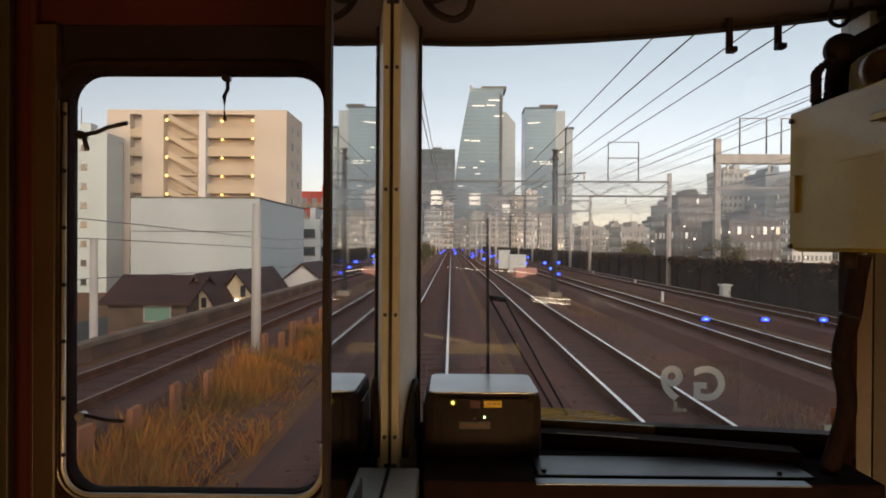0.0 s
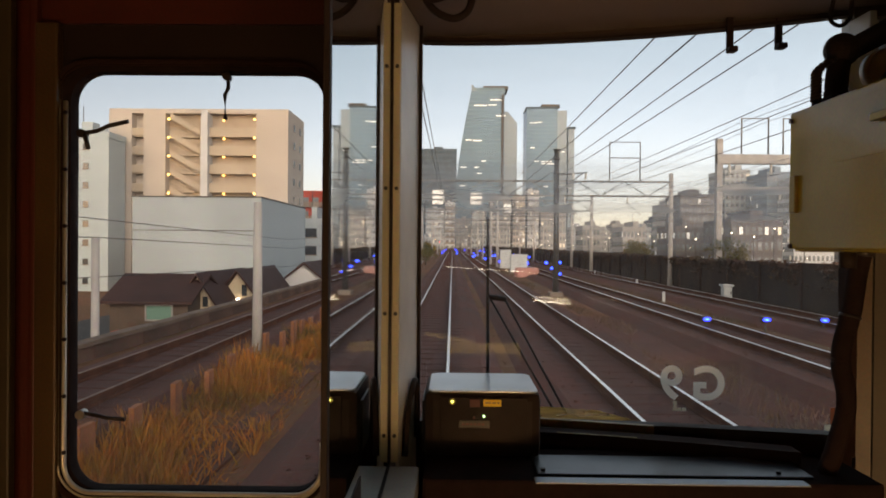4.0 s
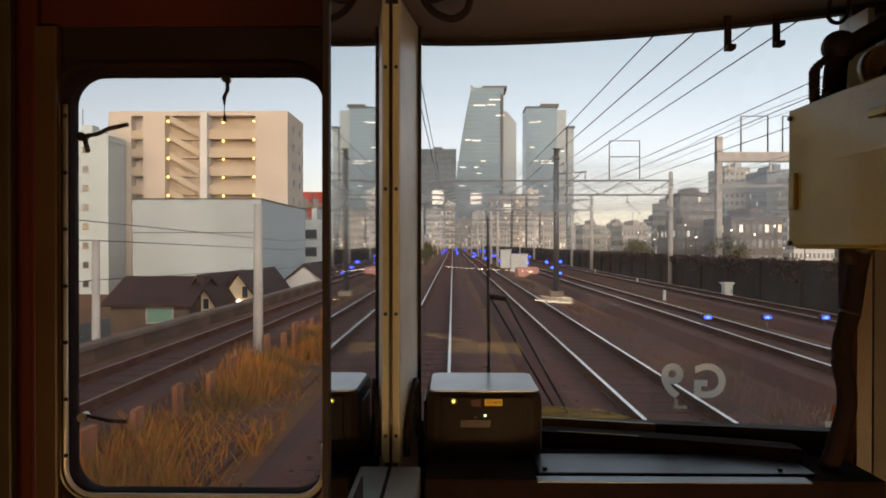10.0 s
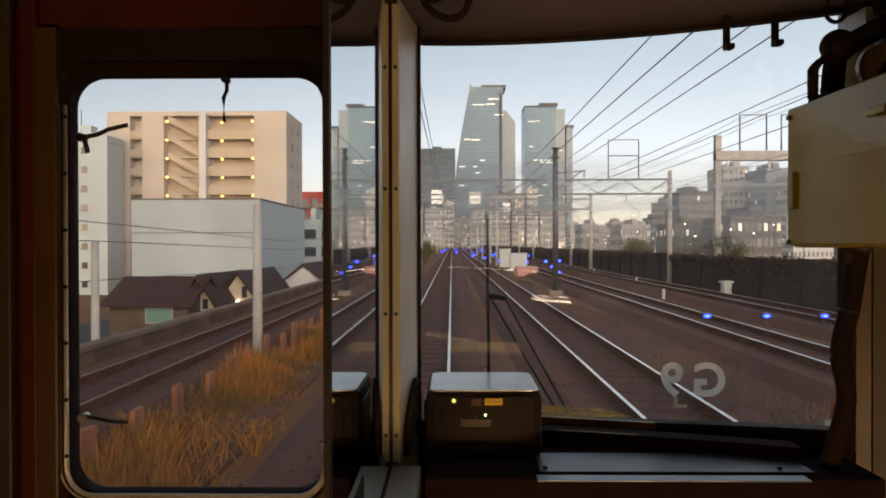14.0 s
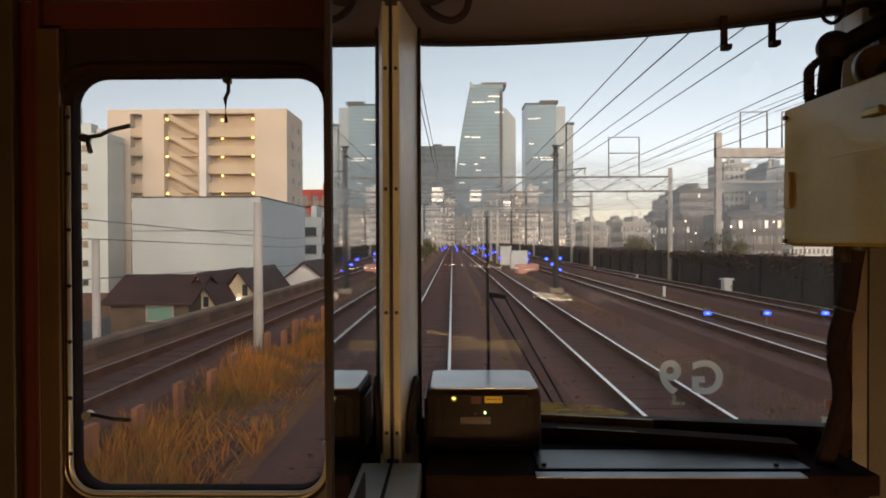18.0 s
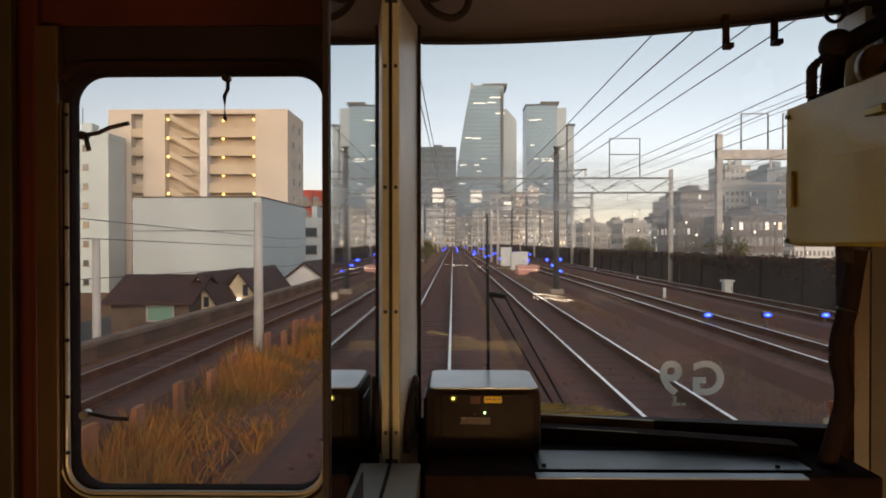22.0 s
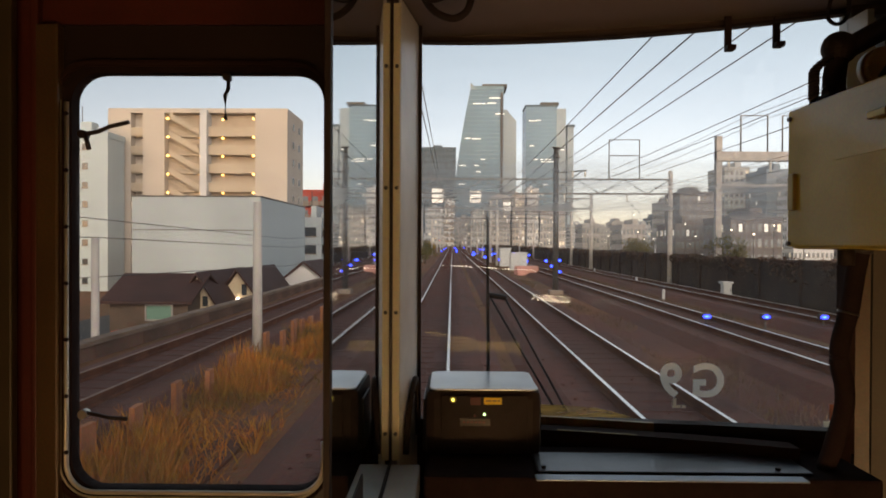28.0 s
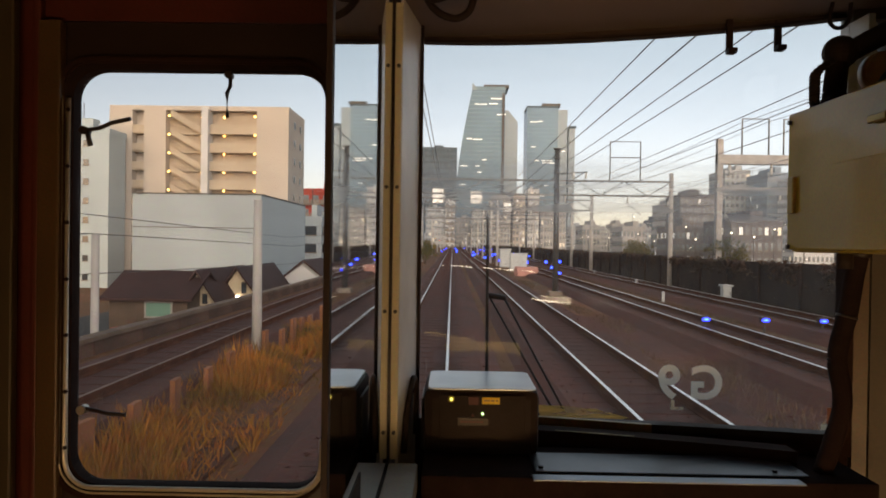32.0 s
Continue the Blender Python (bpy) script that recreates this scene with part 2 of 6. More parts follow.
M_BRONZE = mat("worn_bronze", (0.30, 0.21, 0.08), 0.4, 0.8, vary=0.3, scale=30, fine=300, bump=0.05)
def film_haze_glass(name, most=0.21, least=0.006, gloss=0.025):
    """Windscreen glass with a veil of dried film, thicker in streaks and in a wiped band that also paints in distance
    haze.
    """
    m = pane_glass(name, (0.97, 0.98, 0.975), gloss)
    n, l = m.node_tree.nodes, m.node_tree.links
    last = n["Material Output"].inputs["Surface"].links[0].from_socket
    co, move, film = n.new("ShaderNodeTexCoord"), n.new("ShaderNodeMapping"), n.new("ShaderNodeTexNoise")
    move.inputs["Scale"].default_value = (2.5, 1.0, 22.0)
    film.inputs["Scale"].default_value, film.inputs["Detail"].default_value = 1.6, 6.0
    l.new(co.outputs["Object"], move.inputs["Vector"])
    l.new(move.outputs["Vector"], film.inputs["Vector"])
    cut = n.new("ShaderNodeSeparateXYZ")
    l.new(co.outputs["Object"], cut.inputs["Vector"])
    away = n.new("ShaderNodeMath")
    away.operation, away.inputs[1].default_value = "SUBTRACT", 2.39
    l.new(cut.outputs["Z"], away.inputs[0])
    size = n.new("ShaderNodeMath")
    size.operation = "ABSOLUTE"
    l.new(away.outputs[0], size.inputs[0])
    # The pale band puts distance haze into the glass near horizon height.
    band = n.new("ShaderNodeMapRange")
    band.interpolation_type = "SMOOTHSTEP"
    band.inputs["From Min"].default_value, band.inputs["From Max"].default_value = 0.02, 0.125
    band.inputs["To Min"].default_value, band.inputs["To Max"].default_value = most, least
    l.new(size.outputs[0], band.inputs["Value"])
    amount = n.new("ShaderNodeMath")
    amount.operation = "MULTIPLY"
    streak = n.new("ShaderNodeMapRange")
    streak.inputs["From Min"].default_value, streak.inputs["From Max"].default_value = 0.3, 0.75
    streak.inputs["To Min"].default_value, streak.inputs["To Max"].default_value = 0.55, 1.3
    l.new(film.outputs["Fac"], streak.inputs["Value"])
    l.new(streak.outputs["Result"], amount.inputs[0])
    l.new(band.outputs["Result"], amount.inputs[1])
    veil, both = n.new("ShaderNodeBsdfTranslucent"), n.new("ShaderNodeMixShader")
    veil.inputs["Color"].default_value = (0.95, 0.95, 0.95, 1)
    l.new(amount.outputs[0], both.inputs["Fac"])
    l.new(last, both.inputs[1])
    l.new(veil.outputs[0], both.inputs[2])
    l.new(both.outputs[0], n["Material Output"].inputs["Surface"])
    return m


def vinyl(name, colour):
    """Thin vinyl on glass: the daylight behind it shines through."""
    m = bpy.data.materials.new(name)
    m.use_nodes = True
    n, l = m.node_tree.nodes, m.node_tree.links
    b = n["Principled BSDF"]
    b.inputs["Base Color"].default_value = (*colour, 1)
    thin, both = n.new("ShaderNodeBsdfTranslucent"), n.new("ShaderNodeMixShader")
    thin.inputs["Color"].default_value = (*colour, 1)
    both.inputs["Fac"].default_value = 0.6
    l.new(b.outputs[0], both.inputs[1])
    l.new(thin.outputs[0], both.inputs[2])
    l.new(both.outputs[0], n["Material Output"].inputs["Surface"])
    return m


def gleam_tint(name, colour):
    """A painted golden reflection on glass, patchy and half clear."""
    m = vinyl(name, colour)
    n, l = m.node_tree.nodes, m.node_tree.links
    clear, most = n.new("ShaderNodeBsdfTransparent"), n.new("ShaderNodeMixShader")
    co, spots, amount = n.new("ShaderNodeTexCoord"), n.new("ShaderNodeTexNoise"), n.new("ShaderNodeMapRange")
    stretch = n.new("ShaderNodeMapping")
    stretch.inputs["Scale"].default_value = (9.0, 9.0, 90.0)
    spots.inputs["Scale"].default_value, spots.inputs["Detail"].default_value = 1.0, 3.0
    amount.inputs["From Min"].default_value, amount.inputs["From Max"].default_value = 0.32, 0.62
    amount.inputs["To Min"].default_value, amount.inputs["To Max"].default_value = 0.15, 0.75
    l.new(co.outputs["Object"], stretch.inputs["Vector"])
    l.new(stretch.outputs["Vector"], spots.inputs["Vector"])
    l.new(spots.outputs["Fac"], amount.inputs["Value"])
    l.new(amount.outputs["Result"], most.inputs["Fac"])
    l.new(clear.outputs[0], most.inputs[1])
    l.new(n["Material Output"].inputs["Surface"].links[0].from_socket, most.inputs[2])
    l.new(most.outputs[0], n["Material Output"].inputs["Surface"])
    return m


M_WHITE_INK = vinyl("white_vinyl", (0.95, 0.92, 0.82))
# Printed label with a faint emission added; it is no lamp.
M_YELLOW = mat("faint_glow_yellow_label", (0.80, 0.50, 0.03), 0.5, vary=0.1, scale=30, fine=200, bump=0.0, lamp=0.02)
M_ORANGE = mat("orange_vinyl", (0.70, 0.20, 0.08), 0.5, vary=0.2, scale=40, fine=200, bump=0.0)
M_RED_DIM = glow("dim_red_lamp", (0.08, 0.008, 0.006), 0.01)
M_LED = glow("yellow_green_led", (0.85, 1.0, 0.25), 1.2)
M_LED_GREEN = glow("green_led", (0.45, 1.0, 0.5), 1.6)
M_LED_RED = glow("red_led", (0.07, 0.012, 0.010), 0.03)
M_SCREEN = film_haze_glass("film_haze_windscreen_glass", 0.27, 0.022)
M_DOORGLASS = film_haze_glass("dusty_hazed_door_glass", 0.05, 0.015, 0.02)
M_GLEAM = gleam_tint("painted_ochre_gleam", (0.86, 0.60, 0.20))
M_RIM = mat("worn_satin_rim", (0.74, 0.70, 0.60), 0.32, 0.35, vary=0.3, scale=8, fine=200, bump=0.05)
M_FILM = pane_glass("clear_sticker_film", (0.97, 0.975, 0.98), 0.03, 0.35)
M_BELL = mat("brown_bakelite", (0.38, 0.25, 0.13), 0.35, vary=0.25, scale=20, fine=200, bump=0.03)
M_TUBE = glow("warm_lamp_tube", (1.0, 0.92, 0.76), 9.0)
M_DIMTUBE = glow("dim_amber_tube", (1.0, 0.72, 0.30), 1.1)
M_FROST = glow("amber_frosted_pane", (1.0, 0.74, 0.26), 0.6)

M_BALLAST = mat("rusty_ballast", (0.094, 0.027, 0.018), 0.9, vary=0.5, scale=0.35, fine=14, bump=0.8, second=(0.060, 0.021, 0.016))
M_EARTH = mat("dry_grass_earth", (0.20, 0.072, 0.030), 0.95, vary=0.45, scale=0.12, fine=6, bump=0.8, second=(0.10, 0.058, 0.022))
M_SHOULDER = mat("brown_ballast", (0.128, 0.037, 0.024), 0.9, vary=0.5, scale=0.3, fine=14, bump=0.8, second=(0.072, 0.029, 0.021))
M_RAIL = mat("worn_rail_steel", (0.95, 0.93, 0.91), 0.28, 1.0, vary=0.12, scale=2, fine=40, bump=0.02)
M_DULLRAIL = mat("rusty_rail_head", (0.26, 0.15, 0.11), 0.5, 0.5, vary=0.4, scale=1.5, fine=30, bump=0.1)
M_RUST = mat("rail_rust", (0.135, 0.058, 0.037), 0.8, vary=0.4, scale=3, fine=30, bump=0.3)
M_RUST.node_tree.nodes["Principled BSDF"].inputs["Specular IOR Level"].default_value = 0.06
M_SLEEPER = mat("stained_sleeper", (0.105, 0.032, 0.019), 0.85, vary=0.4, scale=2, fine=30, bump=0.4, island=0.25)
M_CONC = mat("weathered_concrete", (0.30, 0.25, 0.21), 0.85, vary=0.35, scale=0.8, fine=18, bump=0.3, island=0.12)
M_DKWALL = mat("sooty_wall_board", (0.036, 0.019, 0.013), 0.85, vary=0.45, scale=0.6, fine=12, bump=0.3, island=0.2)
M_PARAPET = mat("brown_stained_parapet", (0.15, 0.080, 0.055), 0.88, vary=0.45, scale=0.5, fine=12, bump=0.3, island=0.2)
M_GREENWIN = glow("green_curtained_window", (0.10, 0.22, 0.18), 0.05)
M_OLDWALL = mat("weathered_board_wall", (0.11, 0.075, 0.055), 0.85, vary=0.3, scale=0.8, fine=10, bump=0.2)
M_COPING = mat("stained_coping", (0.20, 0.135, 0.10), 0.85, vary=0.4, scale=0.9, fine=16, bump=0.3, island=0.15)
M_KERB = mat("brown_stained_kerb", (0.135, 0.050, 0.028), 0.88, vary=0.45, scale=1.0, fine=16, bump=0.35, island=0.2)
M_GALV = mat("galvanised_steel", (0.36, 0.35, 0.34), 0.5, 0.5, vary=0.3, scale=2, fine=40, bump=0.1)
M_DKSTEEL = mat("dark_mast_steel", (0.10, 0.095, 0.09), 0.6, 0.3, vary=0.35, scale=2, fine=40, bump=0.1)
M_BEAM = mat("weathered_beam_steel", (0.17, 0.165, 0.16), 0.6, 0.3, vary=0.3, scale=2, fine=40, bump=0.1)
M_WIRE = mat("copper_wire", (0.05, 0.045, 0.04), 0.5, 0.4, vary=0.2, scale=3, fine=40, bump=0.0)
M_PALECONC = mat("pale_spun_concrete", (0.52, 0.50, 0.48), 0.8, vary=0.2, scale=1.2, fine=18, bump=0.15)
M_CABINET = mat("pale_blue_cabinet_paint", (0.55, 0.60, 0.62), 0.45, vary=0.15, scale=1.5, fine=20, bump=0.05)
M_TARP = mat("pink_tarpaulin", (0.62, 0.30, 0.26), 0.6, vary=0.25, scale=2.5, fine=14, bump=0.4)
M_BLUE = glow("blue_signal_lens", (0.0, 0.025, 1.0), 3.2)
M_BLUECORE = glow("bright_blue_lens_core", (0.0, 0.11, 1.0), 5.0)
M_SIGRED = glow("red_signal_lens", (1.0, 0.03, 0.03), 10.0)
M_STRAW = mat("dry_orange_grass", (0.56, 0.205, 0.036), 0.9, vary=0.6, scale=0.6, fine=5, bump=0.0, second=(0.12, 0.085, 0.025), island=0.5)
M_WEED = mat("dull_dry_weeds", (0.120, 0.066, 0.042), 0.9, vary=0.4, scale=0.5, fine=9, bump=0.0, second=(0.085, 0.064, 0.042), island=0.4)
M_IVY = mat("withered_brown_creeper", (0.082, 0.040, 0.028), 0.9, vary=0.4, scale=0.5, fine=9, bump=0.0, second=(0.070, 0.050, 0.032), island=0.4)
M_LEAF = mat("dusky_leaves", (0.06, 0.075, 0.02), 0.8, vary=0.4, scale=0.7, fine=9, bump=0.0, second=(0.11, 0.085, 0.015), island=0.5)
M_BARK = mat("bark", (0.09, 0.065, 0.045), 0.9, vary=0.4, scale=4, fine=30, bump=0.5)
M_POSTRED = mat("rusty_fence_board", (0.33, 0.125, 0.06), 0.85, vary=0.4, scale=1.2, fine=20, bump=0.2, island=0.3)

M_BEIGE = mat("beige_stucco", (0.53, 0.475, 0.42), 0.85, vary=0.12, scale=0.25, fine=6, bump=0.1)
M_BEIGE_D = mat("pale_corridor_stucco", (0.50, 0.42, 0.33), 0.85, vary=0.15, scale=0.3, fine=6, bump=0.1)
M_RECESS = mat("shaded_recess_stucco", (0.46, 0.38, 0.30), 0.85, vary=0.2, scale=0.4, fine=6, bump=0.05)
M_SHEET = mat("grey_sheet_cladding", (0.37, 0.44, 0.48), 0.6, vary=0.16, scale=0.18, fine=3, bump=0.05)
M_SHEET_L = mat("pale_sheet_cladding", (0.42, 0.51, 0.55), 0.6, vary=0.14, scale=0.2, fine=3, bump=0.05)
M_ROOF = mat("dark_roof_tile", (0.055, 0.022, 0.019), 0.8, vary=0.35, scale=0.6, fine=8, bump=0.3, island=0.2)
M_PLASTER = mat("cream_house_plaster", (0.60, 0.50, 0.36), 0.85, vary=0.15, scale=0.4, fine=8, bump=0.1)
M_REDB = mat("red_facade", (0.50, 0.075, 0.05), 0.8, vary=0.2, scale=0.2, fine=4, bump=0.1)
M_BRICKD = mat("dark_red_facade", (0.13, 0.07, 0.055), 0.85, vary=0.25, scale=0.2, fine=4, bump=0.1)
# The next three facade colours are raised to carry distance haze.
M_WHITEB = mat("white_facade", (0.58, 0.60, 0.62), 0.8, vary=0.14, scale=0.15, fine=3, bump=0.05)
M_GREYB = mat("grey_facade", (0.46, 0.50, 0.53), 0.8, vary=0.2, scale=0.12, fine=3, bump=0.05)
M_BROWNB = mat("pale_brown_facade", (0.42, 0.415, 0.41), 0.85, vary=0.2, scale=0.12, fine=3, bump=0.05)
M_DARKB = mat("dark_slate_facade", (0.035, 0.075, 0.11), 0.5, vary=0.25, scale=0.1, fine=2, bump=0.05)
M_BLUEB = mat("blue_grey_facade", (0.20, 0.27, 0.34), 0.4, vary=0.2, scale=0.1, fine=2, bump=0.05)
M_DUSK = mat("brown_grey_facade", (0.155, 0.145, 0.152), 0.8, vary=0.2, scale=0.12, fine=3, bump=0.05)
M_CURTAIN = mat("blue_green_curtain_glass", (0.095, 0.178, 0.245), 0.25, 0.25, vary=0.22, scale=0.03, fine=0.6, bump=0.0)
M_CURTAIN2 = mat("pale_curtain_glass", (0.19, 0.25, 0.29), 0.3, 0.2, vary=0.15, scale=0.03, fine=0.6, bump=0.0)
M_BAND = mat("tower_floor_band", (0.11, 0.19, 0.235), 0.4, 0.3, vary=0.15, scale=0.05, fine=1, bump=0.0)
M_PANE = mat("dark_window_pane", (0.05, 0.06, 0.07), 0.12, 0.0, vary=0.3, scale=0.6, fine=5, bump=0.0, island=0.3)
# Far panes are paled, putting distance haze into their colour.
M_PANE_FAR = mat("haze_paled_pane", (0.26, 0.29, 0.31), 0.2, 0.0, vary=0.3, scale=0.6, fine=5, bump=0.0, island=0.35)
M_DKGLASS = mat("dark_blue_office_glass", (0.03, 0.07, 0.10), 0.15, 0.0, vary=0.3, scale=0.6, fine=5, bump=0.0, island=0.3)
M_LITPANE = glow("lit_window", (1.0, 0.92, 0.76), 0.11)
M_COOLPANE = glow("cool_lit_window", (0.92, 0.97, 1.0), 0.20)
M_STRIP = glow("bright_lit_floor", (0.92, 0.98, 1.0), 0.23)
M_LAMPW = glow("warm_corridor_lamp", (1.0, 0.60, 0.18), 3.0)
M_LAMPC = glow("white_street_lamp", (1.0, 0.95, 0.85), 3.5)
M_ADBLUE = mat("blue_sign_board", (0.03, 0.13, 0.36), 0.5, vary=0.1, scale=0.5, fine=6, bump=0.0)
M_ASPHALT = mat("asphalt", (0.05, 0.05, 0.052), 0.9, vary=0.3, scale=0.3, fine=20, bump=0.2)

# ================================================================ the cab: setting


def screen_y(x):
    """The windscreen bows towards the driver at its far side."""
    return 1.40 - 0.167 * max(0.0, (x + 0.064) / 0.764) ** 1.54


def bent_strip(x0, x1, z0, z1, thick, off=0.0, n=16, bm=None, rise=0.0, both=False, top_only=False, arch=0.0):
    """A strip that follows the bow of the windscreen."""
    bm = bm or bmesh.new()
    rows = []
    for i in range(n + 1):
        x = x0 + (x1 - x0) * i / n
        y = screen_y(x) + off
        up = rise * max(0.0, (x + 0.064) / 0.764)
        lo, hi = (z0 + up, z1) if not both else (z0 + up, z1 + up)
        if top_only:
            lo, hi = z0, z1 + up
        if arch:
            lo, hi = lo + arch * (0.0506 * x * x - 0.0293 * x - 0.0003), hi + (arch if both else 0.0) * (0.0506 * x * x - 0.0293 * x - 0.0003)
        rows.append([bm.verts.new(p) for p in ((x, y, lo), (x, y + thick, lo), (x, y + thick, hi), (x, y, hi))])
    for a, b in zip(rows, rows[1:]):
        for k in range(4):
            bm.faces.new((a[k], a[(k + 1) % 4], b[(k + 1) % 4], b[k]))
    bm.faces.new(rows[0]), bm.faces.new(rows[-1][::-1])
    return bm


# front wall, centre: the gangway door with its tall rounded window
front = solid("wall_front_lower", cube(-2.03, -0.105, 1.392, 1.46, 1.05, 1.70), M_WALL, "dark brown painted cab front wall below the windows", "wall", kind="structure")
solid("wall_front_side", cube(-2.03, -0.84, 1.392, 1.46, 1.70, 2.95), M_WALL, "dark brown painted cab front wall beside the door", "wall", kind="structure")
solid("wall_front_upper", cube(-0.84, -0.105, 1.392, 1.46, 2.745, 2.95), M_WALL, "dark brown painted cab wall above the gangway door", "wall", kind="structure")
solid("wall_front_post", cube(-0.838, -0.856, 1.372, 1.392, 1.05, 2.95, 0.006), M_WALL, "brown painted door post of the cab front", "wall", kind="structure")

WX0, WX1, WZ0, WZ1 = -0.777, -0.2615, 1.796, 2.645
door = thing("door_1", (-0.51, 1.40, 1.10), "dark painted gangway door with a tall rounded window, closed", "door", kind="structure")
leaf = ring_plate(rounded(-0.836, -0.107, 1.702, 2.743, 0.01), rounded(WX0 - 0.018, WX1 + 0.008, WZ0 - 0.012, WZ1 + 0.014, 0.062), 1.395, 1.435)
part("door_leaf", leaf, M_DOOR, door)
rim = ring_plate(rounded(WX0 - 0.040, WX1 + 0.013, WZ0 - 0.030, WZ1 + 0.026, 0.078), rounded(WX0 - 0.022, WX1 + 0.007, WZ0 - 0.014, WZ1 + 0.012, 0.062), 1.379, 1.394)
bmesh.ops.bevel(rim, geom=[e for e in rim.edges if abs(e.verts[0].co.y - e.verts[1].co.y) < 1e-6 and e.verts[0].co.y < 1.385], offset=0.004, segments=2, affect="EDGES")
part("window_frame", rim, M_MATTE, door, "dark window frame")
for grow, bead, high in ((0.0200, 0.0026, 2.588), (0.0068, 0.0050, 2.584)):
    x0, x1, z0, r_ = WX0 - grow, WX1 + grow * 0.35, WZ0 - grow * 0.8, 0.05 + grow
    line = [(x0, high), (x0, z0 + r_)] + [(x0 + r_ - r_ * math.cos(radians(a)), z0 + r_ - r_ * math.sin(radians(a))) for a in range(10, 91, 10)]
    line += [(x1 - r_ + r_ * math.sin(radians(a)), z0 + r_ - r_ * math.cos(radians(a))) for a in range(0, 91, 10)] + [(x1, z0 + r_ + 0.05)]
    part("steel_bead", tube([(x, 1.3785, z) for x, z in line], bead, 10), M_RIM, door, "polished steel bead along the window's sides and foot")
seal = ring_plate(rounded(WX0 - 0.0215, WX1 + 0.0075, WZ0 - 0.0135, WZ1 + 0.0125, 0.061), rounded(WX0, WX1, WZ0, WZ1, 0.060), 1.386, 1.416)
part("window_seal", seal, M_HOSE, door, "black rubber window seal")
pane = bmesh.new()
lines = [[pane.verts.new((x, y, z)) for x, z in rounded(WX0 - 0.006, WX1 + 0.004, WZ0 - 0.006, WZ1 + 0.006, 0.054)] for y in (1.402, 1.407)]
pane.faces.new(lines[0]), pane.faces.new(lines[1][::-1])
for i in range(len(lines[0])):
    j = (i + 1) % len(lines[0])
    pane.faces.new((lines[0][i], lines[0][j], lines[1][j], lines[1][i]))
glass = part("window_pane", pane, M_DOORGLASS, door, "clear window glass")
glass.visible_shadow = False
screw = mesh_of("screw", disc((0, 0, 0), 0.0042, 0.003, "y", 10), M_RUBBER)
for z in (2.560, 2.445, 2.331, 2.216, 2.102, 1.987, 1.873):
    piece("screw", screw, (WX0 - 0.0040, 1.3715, z), door)
    piece("screw", screw, (WX1 + 0.0095, 1.380, z), door)
# Umber and olive tones paint the saloon's glossy reflection on these strips.
part("door_edge_strip", cube(-0.841, -0.795, 1.368, 1.392, 1.72, 2.74, 0.005), M_UMBER, door, "metal strip along the door edge, a reflection painted in umber")
solid("wall_front_gleam", cube(-1.02, -0.879, 1.352, 1.3715, 1.05, 2.95, 0.005), M_OLIVE, "added olive strip painting a reflection on the cab front wall", "wall", kind="structure")

# catches at the door window
latch_a = thing("window_catch", (-0.738, 1.37, 2.519), "black metal window catch with a bent lever", "window catch", "window catches")
part("lever", tube([(-0.752, 1.372, 2.516), (-0.711, 1.366, 2.522), (-0.690, 1.366, 2.532), (-0.650, 1.366, 2.541)], 0.0045, 8), M_BLACK, latch_a)
part("pivot", disc((-0.745, 1.382, 2.517), 0.0085, -0.02, "y"), M_BLACK, latch_a)
part("tail", tube([(-0.741, 1.372, 2.516), (-0.733, 1.37, 2.487)], 0.005, 8), M_BLACK, latch_a)
latch_b = thing("window_catch", (-0.452, 1.37, 2.633), "black metal window catch hanging from the window top", "window catch", "window catches")
part("lever", tube([(-0.453, 1.376, 2.641), (-0.450, 1.368, 2.609), (-0.456, 1.366, 2.595), (-0.455, 1.366, 2.546)], 0.0042, 8), M_BLACK, latch_b)
part("pivot", disc((-0.454, 1.382, 2.632), 0.0075, -0.018, "y"), M_BLACK, latch_b)
latch_c = thing("window_catch", (-0.738, 1.37, 1.952), "black and steel window catch near the sill", "window catch", "window catches")
part("lever", tube([(-0.750, 1.372, 1.956), (-0.711, 1.366, 1.951), (-0.690, 1.366, 1.946), (-0.654, 1.366, 1.944)], 0.0042, 8), M_BLACK, latch_c)
part("pivot", disc((-0.744, 1.382, 1.952), 0.009, -0.02, "y"), M_STEEL, latch_c, "bright steel pivot")

# the thin mirror-finished partition beside the door, a screwed trim at its end and the pale window reveal
PX = -0.1043
partition = thing("wall_partition", (PX, 0.9, 1.9), "thin cab partition with a mirror-polished panel and a screwed cream trim", "wall", kind="structure")
part("polished_panel", cube(PX - 0.003, PX, 0.5921, 1.1655, 1.90, 2.90), M_MIRROR, partition, "polished mirror-like panel")
part("edge_cover", cube(PX - 0.0045, PX + 0.001, 0.580, 0.592, 1.6, 2.90, 0.001), M_RUBBER, partition, "black edge cover")
# Added black sheet that hides the rail's reflection low in the panel.
part("edge_cover", cube(PX - 0.0002, PX + 0.0012, 0.5925, 0.80, 1.6, 2.03, 0.0004), M_RUBBER, partition, "added black sheet masking the panel's lower reflection")
part("inner_board", cube(PX - 0.007, PX - 0.0035, 0.5921, 1.391, 1.6, 2.90), M_DOOR, partition)
part("trim", cube(-0.1015, -0.0893, 1.1662, 1.178, 1.928, 2.71, 0.0018), M_TRIM, partition, "cream trim with screws")
part("joint", cube(PX - 0.0025, -0.1017, 1.1668, 1.180, 1.926, 2.72), M_BLACK, partition, "black joint")
sc = mesh_of("screw", disc((0, 0, 0), 0.0034, 0.0026, "y", 10), M_DKSTEEL)
